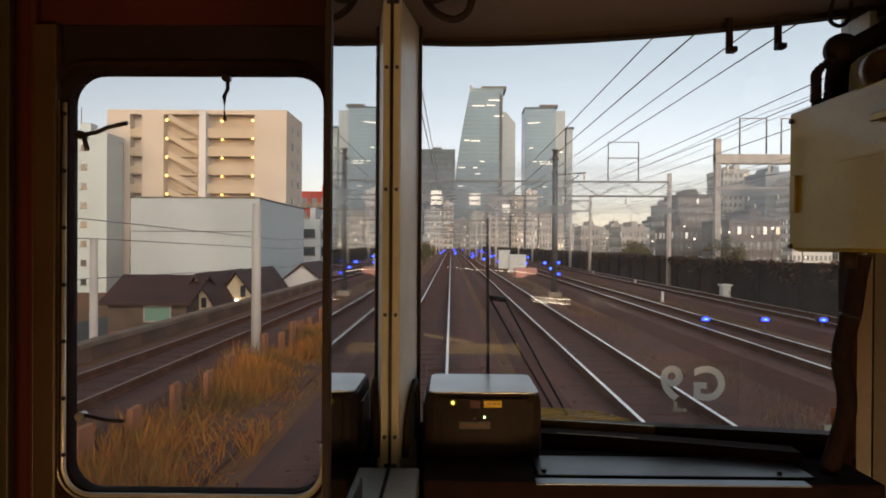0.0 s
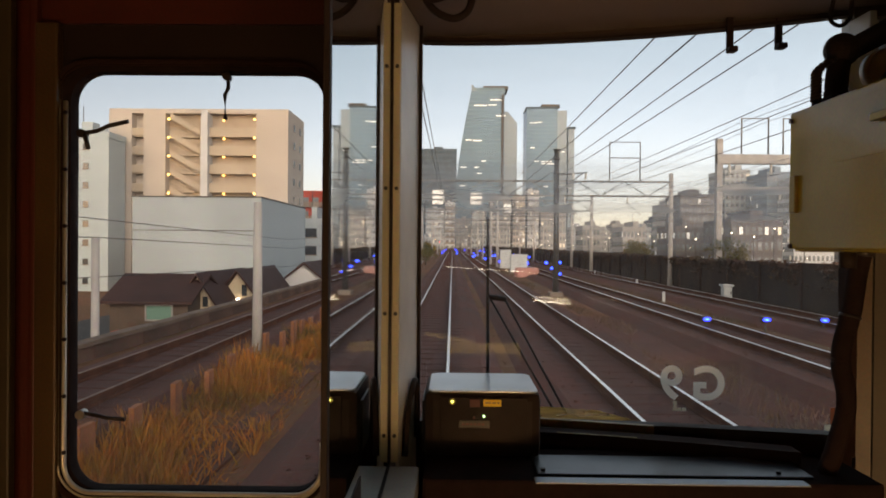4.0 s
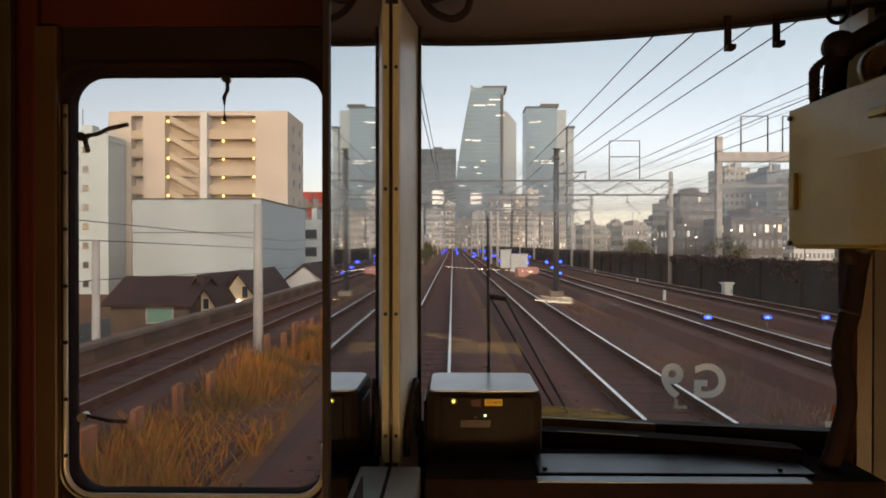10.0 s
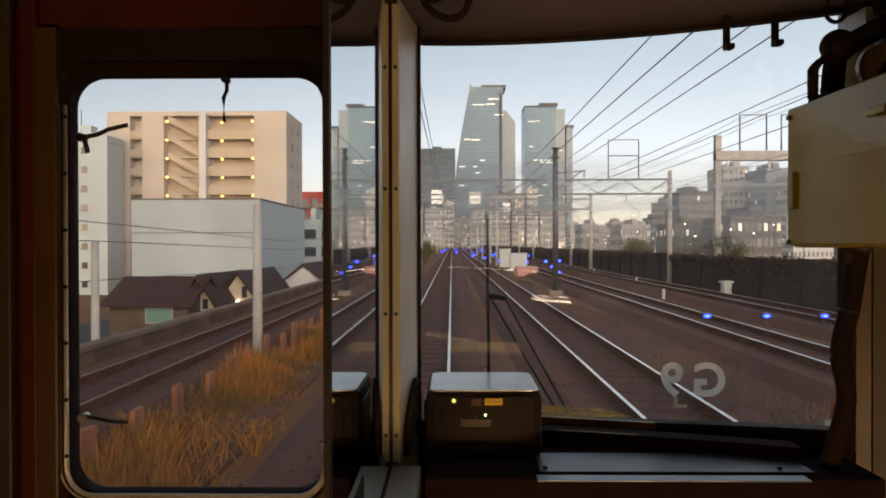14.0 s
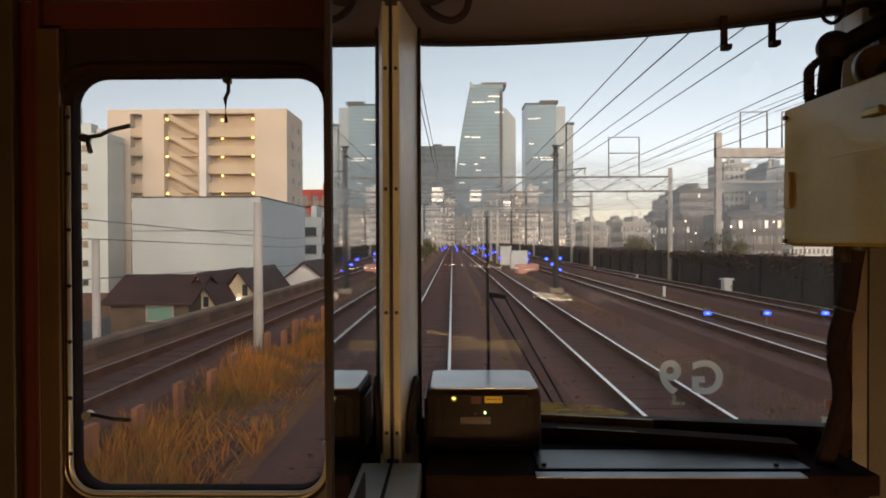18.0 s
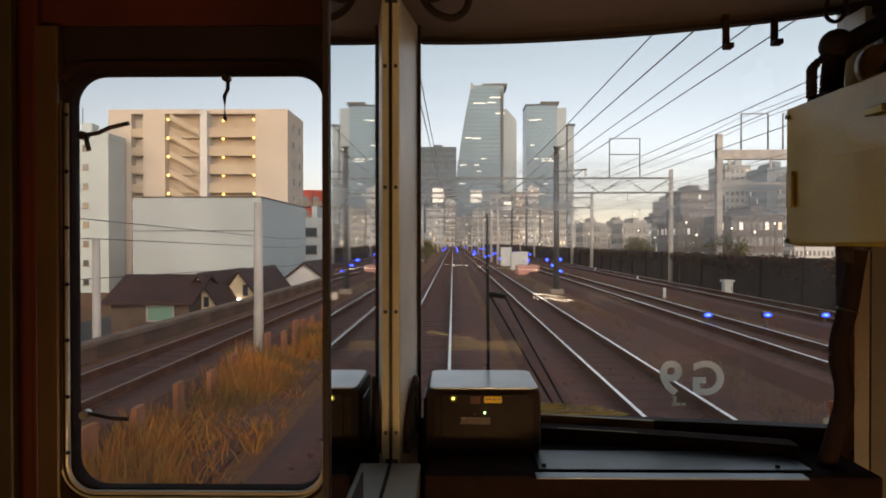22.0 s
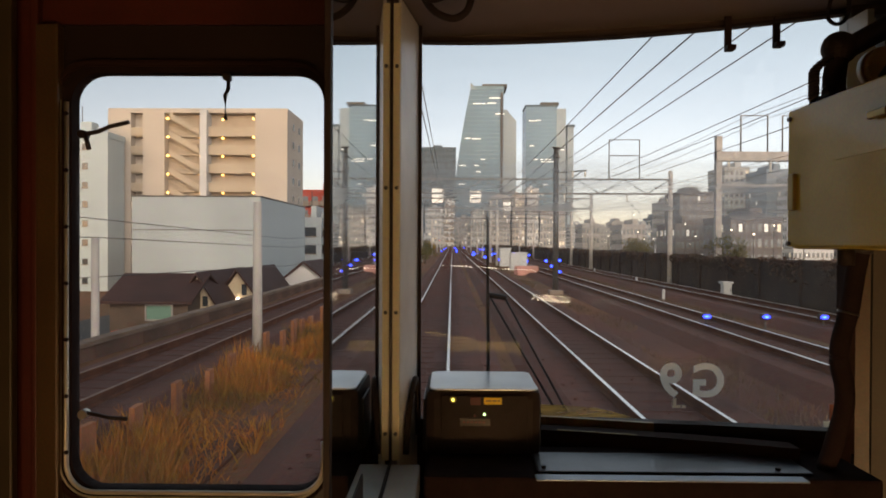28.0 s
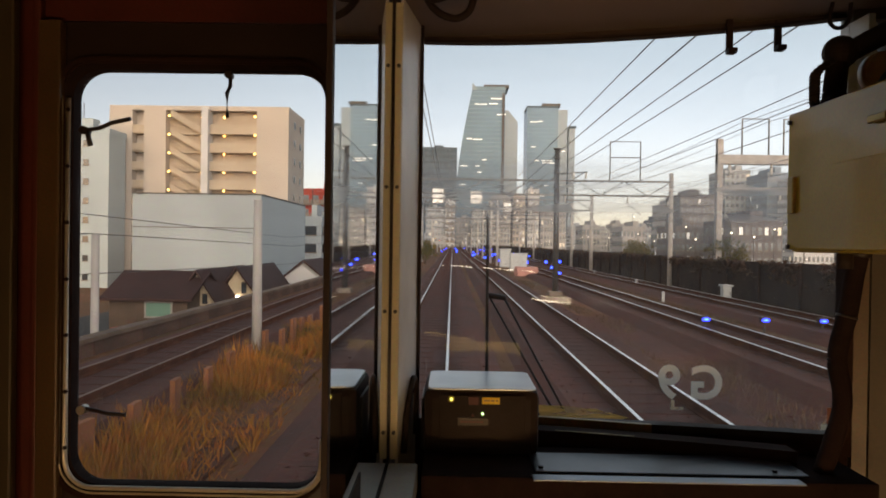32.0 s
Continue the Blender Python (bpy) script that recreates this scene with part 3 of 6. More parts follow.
for z in (2.602, 2.395, 2.182, 1.974):
    piece("screw", sc, (-0.0953, 1.1640, z), partition)
part("foot_rail", cube(PX + 0.001, -0.0527, 0.612, 1.163, 1.88, 1.9235, 0.003), M_FOOT, partition, "grey steel foot rail")
part("foot_groove", cube(PX + 0.0002, PX + 0.0026, 0.612, 1.163, 1.924, 1.926), M_RUBBER, partition, "dark groove")
reveal = bmesh.new()
ends = [[reveal.verts.new((x, y, z)) for x, y in ((-0.0889, 1.1785), (-0.0662, 1.332), (-0.0713, 1.332), (-0.0938, 1.182))] for z in (1.70, 2.7215)]
for k in range(4):
    reveal.faces.new((ends[0][k], ends[0][(k + 1) % 4], ends[1][(k + 1) % 4], ends[1][k]))
reveal.faces.new(ends[0]), reveal.faces.new(ends[1][::-1])
part("cable_clip", tube(bow([(-0.0795, 1.196, 1.93), (-0.0770, 1.21, 1.985), (-0.0715, 1.235, 2.03), (-0.0665, 1.262, 2.05), (-0.0630, 1.28, 2.02), (-0.0625, 1.285, 1.94)]), 0.0055, 8), M_RUBBER, partition, "black cable looped at the foot of the reveal")
part("window_reveal", reveal, M_PALE, partition, "pale grey window reveal")

# windscreen opening
solid("wall_below_windscreen", bent_strip(-0.104, 0.714, 1.05, 1.940, 0.014, rise=0.024, top_only=True), M_MATTE, "dark cab front wall below the windscreen", "wall", kind="structure")
solid("wall_above_windscreen", bent_strip(-0.104, 0.80, 2.709, 2.95, 0.014, arch=1.0), M_HEADER, "dark brown cab wall above the windscreen", "wall", kind="structure")
window = thing("window_1", (0.33, 1.36, 1.94), "wide flat windscreen in bowed black rubber, slightly dirty", "windscreen", kind="structure")
sheet_glass = bmesh.new()
box(sheet_glass, -0.090, 0.90, 1.412, 1.418, 1.86, 2.78)
wind = part("windscreen_pane", sheet_glass, M_SCREEN, window, "clear laminated glass with a dried film and painted haze")
wind.visible_shadow = False
# Golden reflection at the foot of the glass, painted as a flat patch.
gleam = bmesh.new()
for y in (1.4080, 1.4086):
    gleam.faces.new([gleam.verts.new((x, y, z)) for x, z in ((0.165, 1.936), (0.405, 1.936), (0.345, 1.952), (0.300, 1.963), (0.235, 1.968), (0.165, 1.970))])
part("painted_gleam", gleam, M_GLEAM, window, "painted ochre reflection along the lower edge of the glass").visible_shadow = False
part("seal", cube(-0.0661, -0.0600, 1.325, 1.340, 1.93, 2.7215), M_RUBBER, window, "black rubber seal")
part("seal", bent_strip(-0.079, 0.70, 1.930, 1.943, 0.03, -0.014, rise=0.026, both=True), M_RUBBER, window, "black rubber seal")
part("seal", bent_strip(-0.061, 0.70, 2.7075, 2.712, 0.022, -0.010, both=True, arch=1.0), M_RUBBER, window, "black rubber seal")
# Added strip; its gold colour stands in for a reflection in the glass.
part("gold_strip", bent_strip(0.165, 0.385, 1.9435, 1.9605, 0.010, -0.026, 12), M_GOLDSTRIP, window, "added brass-coloured strip standing in for a reflection under the glass")
part("side_post", bent_strip(0.700, 0.716, 1.93, 2.56, 0.026, -0.006, 6), M_MATTE, window, "dark window post")
part("side_post", bent_strip(0.700, 0.716, 2.5605, 2.72, 0.026, -0.006, 6), M_PALE, window, "pale grey upper post")
# One strip's light falloff is split into a dark and a lighter band.
part("side_strip", bent_strip(0.7165, 0.738, 1.06, 2.53, 0.026, -0.006, 6), M_UMBER, window, "umber band painting the shaded half of the side strip")
part("side_strip", bent_strip(0.739, 0.781, 1.06, 2.53, 0.024, -0.010, 6), M_OLIVE, window, "olive-brown band painting the lit half of the side strip")
part("side_jamb", cube(0.700, 0.712, 1.168, 1.226, 2.640, 2.701, 0.002), M_PALE, window, "pale grey upper jamb beside the windscreen")
part("side_strip", bent_strip(0.7165, 0.742, 2.640, 2.700, 0.026, -0.006, 6), M_PALE, window, "pale grey upper strip beside the post")
part("side_strip", bent_strip(0.7165, 0.752, 2.531, 2.6395, 0.026, -0.006, 6), M_PALE, window, "pale grey strip beside the post")
part("side_strip", bent_strip(0.700, 0.7520, 2.7015, 2.7213, 0.030, -0.020, 6), M_UMBER, window, "umber strip under the ceiling")
part("side_strip", bent_strip(0.7525, 0.781, 2.531, 2.72, 0.030, -0.010, 6), M_UMBER, window, "umber upper strip beside the post")

solid("ceiling", bent_strip(PX + 0.002, 0.80, 2.722, 2.80, -0.34, 0.012, 24, box(box(box(bmesh.new(), -2.03, 0.80, -1.30, 0.97, 2.80, 2.86), -2.03, PX - 0.005, 0.971, 1.39, 2.80, 2.86), PX + 0.002, 0.80, 0.97, 1.06, 2.722, 2.80)), M_CEIL, "brownish beige board ceiling of the cab", "ceiling", kind="structure")
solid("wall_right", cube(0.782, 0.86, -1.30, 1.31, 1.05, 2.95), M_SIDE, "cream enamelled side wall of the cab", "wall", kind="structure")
solid("wall_left", cube(-2.10, -2.03, -1.30, 1.46, 1.05, 2.95), M_WALL, "brown side wall of the cab", "wall", kind="structure")
solid("wall_back", cube(-2.03, 0.80, -1.37, -1.30, 1.05, 2.95), M_WALL, "brown partition behind the cab", "wall", kind="structure")
solid("floor", cube(-2.10, 0.86, -1.37, 1.46, 0.99, 1.05), M_DESK, "dark rubber cab floor", "floor", kind="structure")

solid("cab_underframe", cube(-2.08, 0.84, -1.35, 1.44, 0.004, 0.985), M_MATTE, "plain dark underframe of the cab on the rails", "underframe", kind="structure")
# lamps behind the driver, the cab's own warm light
for lx0, lx1, lz, lw, r_, m_ in ((-0.058, 0.502, 2.168, 2.137, 0.0028, M_TUBE), (0.485, 0.712, 1.994, 1.976, 0.0035, M_TUBE), (0.485, 0.712, 1.972, 1.951, 0.0075, M_TUBE), (-0.159, 0.119, 1.765, 1.717, 0.011, M_DIMTUBE)):
    lamp = thing("wall_lamp", (lx0, -1.28, lz), "slim warm tube lamp on the back wall", "lamp", "wall lamps")
    part("housing", tube([(lx0 - 0.01, -1.288, lz), (lx1 + 0.01, -1.288, lw)], r_ + 0.006, 8), M_BLACK, lamp)
    part("tube", tube([(lx0, -1.266, lz), (lx1, -1.266, lw)], r_, 10), m_, lamp, "glowing warm tube")
    for k in (0.05, 0.95):
        x, z = lx0 + (lx1 - lx0) * k, lz + (lw - lz) * k
        part("holder", tube([(x, -1.288, z), (x, -1.262, z)], 0.003, 6), M_BLACK, lamp)
hatch = thing("window_2", (0.19, -1.29, 1.58), "small frosted window glowing with the saloon's yellow light", "window", kind="structure")
part("window_frame", ring_plate(rounded(-0.055, 0.438, 1.560, 1.732, 0.02), rounded(-0.034, 0.417, 1.582, 1.710, 0.014), -1.299, -1.278), M_BLACK, hatch)
part("pane", cube(-0.034, 0.417, -1.294, -1.288, 1.582, 1.710), M_FROST, hatch, "frosted yellow-lit pane")
# warm fill for the saloon's light: two area lamps added low behind the driver
for name, size, tall, power, eye, aim in (("saloon_fill", 0.46, 0.2, 3.9, (-0.45, -1.25, 1.16), (0.5, 1.1, 2.3)), ("low_trim_fill", 0.5, 0.2, 5.2, (0.5, -1.25, 1.16), (-0.1, 1.0, 2.3))):
    light = bpy.data.lights.new(name, "AREA")
    light.shape, light.size, light.size_y, light.energy, light.color = "RECTANGLE", size, tall, power, (1.0, 0.70, 0.40)
    new(name, light).matrix_world = look(eye, aim)

# ================================================================ the cab: things
desk = thing("driver_desk", (0.35, 1.2, 1.05), "dark driver's desk with a bright steel front edge", "desk")
part("desk_top", cube(-0.044, 0.690, 1.095, 1.268, 1.890, 1.926, 0.006), M_HOSE, desk)
part("desk_body", cube(-0.044, 0.685, 1.12, 1.262, 1.052, 1.889), M_HOSE, desk)
part("front_edge", cube(0.135, 0.564, 1.078, 1.104, 1.9262, 1.9285, 0.0008), M_EDGE, desk, "bright steel edge strip")
part("top_plate", cube(0.142, 0.587, 1.114, 1.215, 1.9265, 1.9305, 0.0015), M_PLATE, desk, "dull dark steel plate")
part("ridge", bent_strip(0.16, 0.60, 1.9265, 1.950, 0.04, -0.085, 12), M_MATTE, desk, "dark raised ridge")
part("ridge_trim", bent_strip(0.20, 0.34, 1.9505, 1.9513, 0.0025, -0.083, 12), M_BRONZE, desk, "thin worn metal line")
knob = mesh_of("bolt", disc((0, 0, 0), 0.004, 0.004, "z", 10), M_BLACK)
piece("bolt", knob, (0.153, 1.13, 1.9305), desk)
piece("bolt", knob, (0.538, 1.13, 1.9305), desk)

unit = thing("indicator_box", (0.05, 1.29, 1.926), "black indicator box with a silver-grey top and small lamps", "indicator box")
BX0, BX1 = -0.043, 0.155
part("body", cube(BX0 - 0.004, BX1 + 0.004, 1.20, 1.376, 1.9265, 2.0424, 0.016), M_RUBBER, unit)
cap = bmesh.new()
rims = [[cap.verts.new((x, y, z)) for x, y in rounded(BX0 + 0.004 + i, BX1 - 0.001 - i, 1.2035 + i, 1.372 - i, 0.016)] for z, i in ((2.0415, 0.0), (2.0432, 0.0), (2.0440, 0.0012))]
for a, b in zip(rims, rims[1:]):
    for k in range(len(a)):
        cap.faces.new((a[k], a[(k + 1) % len(a)], b[(k + 1) % len(a)], b[k]))
cap.faces.new(rims[0][::-1]), cap.faces.new(rims[-1])
part("top", cap, M_SILVER, unit, "silver-grey painted lid")
part("face_plate", cube(-0.018, 0.133, 1.1965, 1.2, 1.950, 2.034, 0.001), M_RUBBER, unit)
part("lamp", disc((0.003, 1.196, 2.027), 0.0024, -0.003, "y"), M_LED, unit, "lit yellow-green lamp")
part("lamp_bezel", tube([(0.003 + 0.0050 * math.cos(a * math.pi / 8), 1.1955, 2.027 + 0.0050 * math.sin(a * math.pi / 8)) for a in range(16)], 0.0014, 6, closed=True), M_BRONZE, unit, "dull brass ring")
part("button", cube(0.033, 0.051, 1.1925, 1.1965, 2.018, 2.032, 0.001), M_RED_DIM, unit, "dim red button")
tag = part("label_plate", cube(0.057, 0.088, 1.1945, 1.1965, 2.019, 2.031, 0.0006), M_YELLOW, unit, "yellow label with dark writing bars")
for a, b in ((0.060, 0.070), (0.072, 0.079), (0.081, 0.085)):
    part("writing_bar", cube(a, b, 1.1938, 1.1946, 2.024, 2.027), M_BRONZE, tag)
part("lamp", disc((0.058, 1.196, 2.002), 0.0019, -0.003, "y"), M_LED_GREEN, unit, "lit green lamp")
part("lamp", disc((0.041, 1.196, 1.999), 0.0024, -0.003, "y"), M_LED_RED, unit, "dim red lamp")
slot = part("display", cube(0.015, 0.068, 1.1945, 1.1965, 1.981, 1.995, 0.0008), M_BLACK, unit, "dark display window")
for k in range(6):
    part("digit", cube(0.0198 + 0.0069 * k, 0.0248 + 0.0069 * k, 1.1936, 1.1946, 1.986, 1.990), M_LED_RED, slot)
part("bracket", cube(BX0 - 0.008, BX0 - 0.001, 1.23, 1.33, 1.9265, 2.02, 0.002), M_BLACK, unit)

# cream equipment box on the side wall
gear = thing("equipment_box", (0.67, 0.9, 2.294), "cream enamelled equipment box fixed to the side wall", "equipment box")
part("body", cube(0.566, 0.781, 0.70, 1.150, 2.294, 2.5235, 0.008), M_CREAM, gear)
part("lid", cube(0.5585, 0.5655, 0.70, 1.148, 2.298, 2.5220, 0.003), M_CREAM, gear)
part("lid", cube(0.5573, 0.5585, 0.70, 1.013, 2.425, 2.508, 0.0005), M_CREAM, gear, "small raised cream cover")
part("pull", cube(0.552, 0.559, 1.118, 1.136, 2.357, 2.417, 0.002), M_BRONZE, gear, "worn bronze pull")
part("latch", cube(0.547, 0.555, 0.875, 0.915, 2.467, 2.478, 0.002), M_BRONZE, gear, "worn bronze latch")
stud = mesh_of("screw", disc((0, 0, 0), 0.004, -0.005, "x", 10), M_BLACK)
for y, z in ((1.140, 2.508), (1.140, 2.303), (0.80, 2.303)):
    piece("screw", stud, (0.559, y, z), gear)
part("conduit", tube([(0.60, 1.05, 2.295), (0.60, 1.05, 2.27)], 0.012, 10), M_RUBBER, gear)

# telephone handset and cords on the box
phone = thing("telephone_handset", (0.63, 1.08, 2.517), "black telephone handset in a rest with coiled cords", "telephone")
part("handset", tube(bow([(0.607, 1.10, 2.530), (0.607, 1.10, 2.555), (0.609, 1.10, 2.58), (0.613, 1.10, 2.604)]), 0.0180, 14, taper=0.0165), M_HOSE, phone)
cup = tube([(0.612, 1.10, 2.588), (0.616, 1.10, 2.604)], 0.012, 12)
bmesh.ops.create_uvsphere(cup, u_segments=18, v_segments=12, radius=0.0278, matrix=Matrix.Translation((0.615, 1.10, 2.614)) @ Matrix.Diagonal((1.0, 0.85, 0.95, 1)))
part("earpiece", cup, M_RUBBER, phone)
part("rest", cube(0.582, 0.630, 1.066, 1.13, 2.5240, 2.538, 0.004), M_HOSE, phone)
coil = []
for k in range(120):
    a = k * 0.7
    coil.append((0.5647 + 0.026 * max(0.0, (k - 75) / 45) ** 1.6 + 0.0055 * math.cos(a), 1.080 + 0.006 * math.sin(a), 2.5275 + 0.00056 * k))
part("coiled_cord", tube(coil, 0.0032, 6), M_RUBBER, phone, "black coiled cord")
part("cord", tube(bow([(0.628, 1.10, 2.614), (0.660, 1.085, 2.632), (0.70, 1.06, 2.652), (0.735, 1.03, 2.65), (0.778, 1.0, 2.63)]), 0.017, 10), M_RUBBER, phone, "thick black cord")
part("cord", tube(bow([(0.64, 1.05, 2.53), (0.66, 1.02, 2.575), (0.70, 0.98, 2.585), (0.74, 0.96, 2.55), (0.74, 0.94, 2.52)]), 0.010, 8), M_RUBBER, phone, "black cord")
bell = disc((0.672, 1.075, 2.578), 0.033, 0.02, "y", 20)
bmesh.ops.create_uvsphere(bell, u_segments=20, v_segments=12, radius=0.031, matrix=Matrix.Translation((0.672, 1.075, 2.578)) @ Matrix.Diagonal((1.0, 0.6, 1.0, 1)))
part("bell", bell, M_BELL, phone, "dull brown round bell")

for hx, r_, line in ((0.64, 0.0150, [(0.665, 1.12, 2.30), (0.662, 1.13, 2.26), (0.653, 1.13, 2.20), (0.639, 1.13, 2.144), (0.637, 1.13, 2.106), (0.645, 1.13, 2.069), (0.645, 1.13, 2.031), (0.636, 1.135, 1.985), (0.630, 1.14, 1.955), (0.627, 1.15, 1.927)]),):
    hose = thing("cable_hose", (hx, 1.13, 2.3), "black ribbed cable hose hanging beside the windscreen", "cable", "cable hoses")
    pts = bow(line, 14)
    part("ferrule", tube(pts[:4], r_ * 1.25, 12), M_BLACK, hose)
    part("clamp", tube(pts[30:32], r_ * 1.12, 12), M_BLACK, hose, "dark steel clamp")
    part("hose", tube(pts, r_, 12), M_HOSE, hose)

# hooks and cables under the ceiling
for hx0, hx1, hz in ((0.5004, 0.5160, 2.657), (0.5889, 0.6050, 2.6635)):
    d = 1.268
    hook = thing("ceiling_hook", (hx0, d, 2.72), "small black hook under the cab ceiling", "hook", "ceiling hooks")
    part("plate", cube(hx0, hx1 - 0.003, d, d + 0.006, hz, 2.7215, 0.0015), M_VOID, hook)
    part("lip", cube(hx0, hx1, d - 0.014, d + 0.006, hz - 0.001, hz + 0.009, 0.002), M_VOID, hook)
loop = thing("ceiling_cable", (0.0, 1.15, 2.72), "loop of black cable below the cab ceiling", "cable")
part("cable", tube(bow([(-0.045, 1.12, 2.7215), (-0.046, 1.12, 2.70), (-0.028, 1.12, 2.678), (0.0, 1.12, 2.668), (0.022, 1.12, 2.68), (0.030, 1.12, 2.705), (0.030, 1.12, 2.7215)]), 0.0062, 8), M_RUBBER, loop)
part("cable", tube(bow([(-0.058, 1.10, 2.7215), (-0.04, 1.1, 2.695), (-0.015, 1.1, 2.70), (0.0, 1.1, 2.7215)]), 0.008, 8), M_RUBBER, loop)
part("clamp", cube(-0.06, -0.035, 1.09, 1.12, 2.70, 2.7215, 0.003), M_BLACK, loop)
ring = solid("ceiling_cable", tube(bow([(0.645, 1.18, 2.7215), (0.640, 1.18, 2.69), (0.655, 1.18, 2.678), (0.672, 1.18, 2.69), (0.676, 1.18, 2.7215)]), 0.0035, 8), M_RUBBER, "thin ring of black cable below the cab ceiling", "cable")

# writing on the glass, read from outside
def glyph(text, x, y, z, h, m, parent, name, mirror=True):
    cu = bpy.data.curves.new("text", "FONT")
    cu.offset = h * 0.035
    cu.body, cu.size, cu.align_x, cu.align_y = text, h * 1.37, "CENTER", "CENTER"
    tmp = new("text", cu)
    bpy.context.view_layer.update()
    me = bpy.data.meshes.new_from_object(tmp)
    bpy.data.objects.remove(tmp)
    bpy.data.curves.remove(cu)
    me.name = name
    me.transform(Matrix.Translation((x, y, z)) @ Matrix.Rotation(radians(90), 4, "X") @ Matrix.Diagonal((-1 if mirror else 1, 1, 1, 1)))
    me.materials.clear()
    me.materials.append(m)
    return hang(new(name, me), parent)


mark = thing("glass_sticker", (0.48, 1.408, 2.02), "white mirrored letter and digit stuck on the windscreen", "sticker")
part("film", cube(0.405, 0.590, 1.4095, 1.4105, 1.955, 2.068, 0.0), M_FILM, mark, "clear film under the letters").visible_shadow = False
glyph("9", 0.451, 1.4085, 2.018, 0.069, M_WHITE_INK, mark, "digit")
glyph("G", 0.527, 1.4085, 2.018, 0.069, M_WHITE_INK, mark, "letter")
for a, b, c, d in ((0.4560, 0.4625, 1.9705, 1.9840), (0.4545, 0.4710, 1.9645, 1.9700), (0.4735, 0.4815, 1.9645, 1.9700)):
    part("writing_bar", cube(a, b, 1.408, 1.409, c, d), M_WHITE_INK, mark)
small = thing("glass_sticker", (0.775, 1.408, 1.94), "small orange and white sticker in the windscreen corner", "sticker")
part("patch", cube(0.775, 0.786, 1.408, 1.409, 1.941, 1.974), M_ORANGE, small)
part("patch", cube(0.762, 0.786, 1.407, 1.4078, 1.926, 1.940), M_WHITE_INK, small)

# wiper outside the glass
wiper = thing("windscreen_wiper", (0.15, 1.46, 1.93), "black parked windscreen wiper with a double arm", "wiper")
part("blade", tube([(0.074, 1.44, 2.358), (0.075, 1.44, 2.280), (0.077, 1.43, 1.993)], 0.0028, 8, taper=0.0040), M_BLACK, wiper)
part("arm", tube([(0.082, 1.45, 2.186), (0.219, 1.43, 1.950)], 0.0026, 8), M_BLACK, wiper)
part("arm", tube([(0.112, 1.45, 2.186), (0.241, 1.43, 1.950)], 0.0026, 8), M_BLACK, wiper)
part("link", tube([(0.074, 1.45, 2.192), (0.115, 1.45, 2.186)], 0.006, 8), M_BLACK, wiper)
part("pivot", cube(0.207, 0.255, 1.422, 1.46, 1.905, 1.935, 0.004), M_BLACK, wiper)

# ================================================================ outside: ground and line
RNG = random.Random(7)


def sheet(profile, ys, m, name, label, category):
    """A ground surface: a profile across the line, drawn along it."""
    bm = bmesh.new()
    rows = [[bm.verts.new((x, y, z)) for x, z in profile] for y in ys]
    for a, b in zip(rows, rows[1:]):
        for i in range(len(profile) - 1):
            bm.faces.new((a[i], a[i + 1], b[i + 1], b[i]))
    return solid(name, bm, m, label, category, kind="structure")


sheet([(-2500, -5.0), (-60, -5.0), (-8.52, -5.0), (-8.44, -0.44), (-4.2, -0.44), (-2.9, -0.46), (-2.4, -0.40), (5.0, -0.40), (9.6, -0.42), (30, -0.45), (60, -2.0), (2500, -2.0)],
      [-900, -300, -20, 0, 20, 50, 100, 200, 400, 800, 2500], M_EARTH, "ground", "brown dry earth and weeds of the embankment and beyond", "ground")
sheet([(-34, -4.97), (-9.2, -4.97)], [-330, -60, 0, 60, 160, 400, 700], M_ASPHALT, "road", "dark asphalt side street below the embankment", "road")

TRACKS = ((-0.63, "own"), (3.10, "next"), (7.78, "third"), (12.1, "fourth"), (-5.92, "side"))
sleeper_me = mesh_of("sleeper", cube(-1.0, 1.0, -0.11, 0.11, -0.26, -0.150), M_SLEEPER)


def rail_profile(x, y0, y1):
    bm = bmesh.new()
    head = [(-0.032, -0.002), (-0.034, -0.04), (-0.009, -0.052), (-0.009, -0.125), (-0.06, -0.138), (-0.06, -0.15), (0.06, -0.15), (0.06, -0.138), (0.009, -0.125), (0.009, -0.052), (0.034, -0.04), (0.032, -0.002)]
    a, b = [[bm.verts.new((x + u, y, w)) for u, w in head] for y in (y0, y1)]
    for i in range(len(head)):
        j = (i + 1) % len(head)
        bm.faces.new((a[i], a[j], b[j], b[i]))
    bm.faces.new(a), bm.faces.new(b[::-1])
    return bm


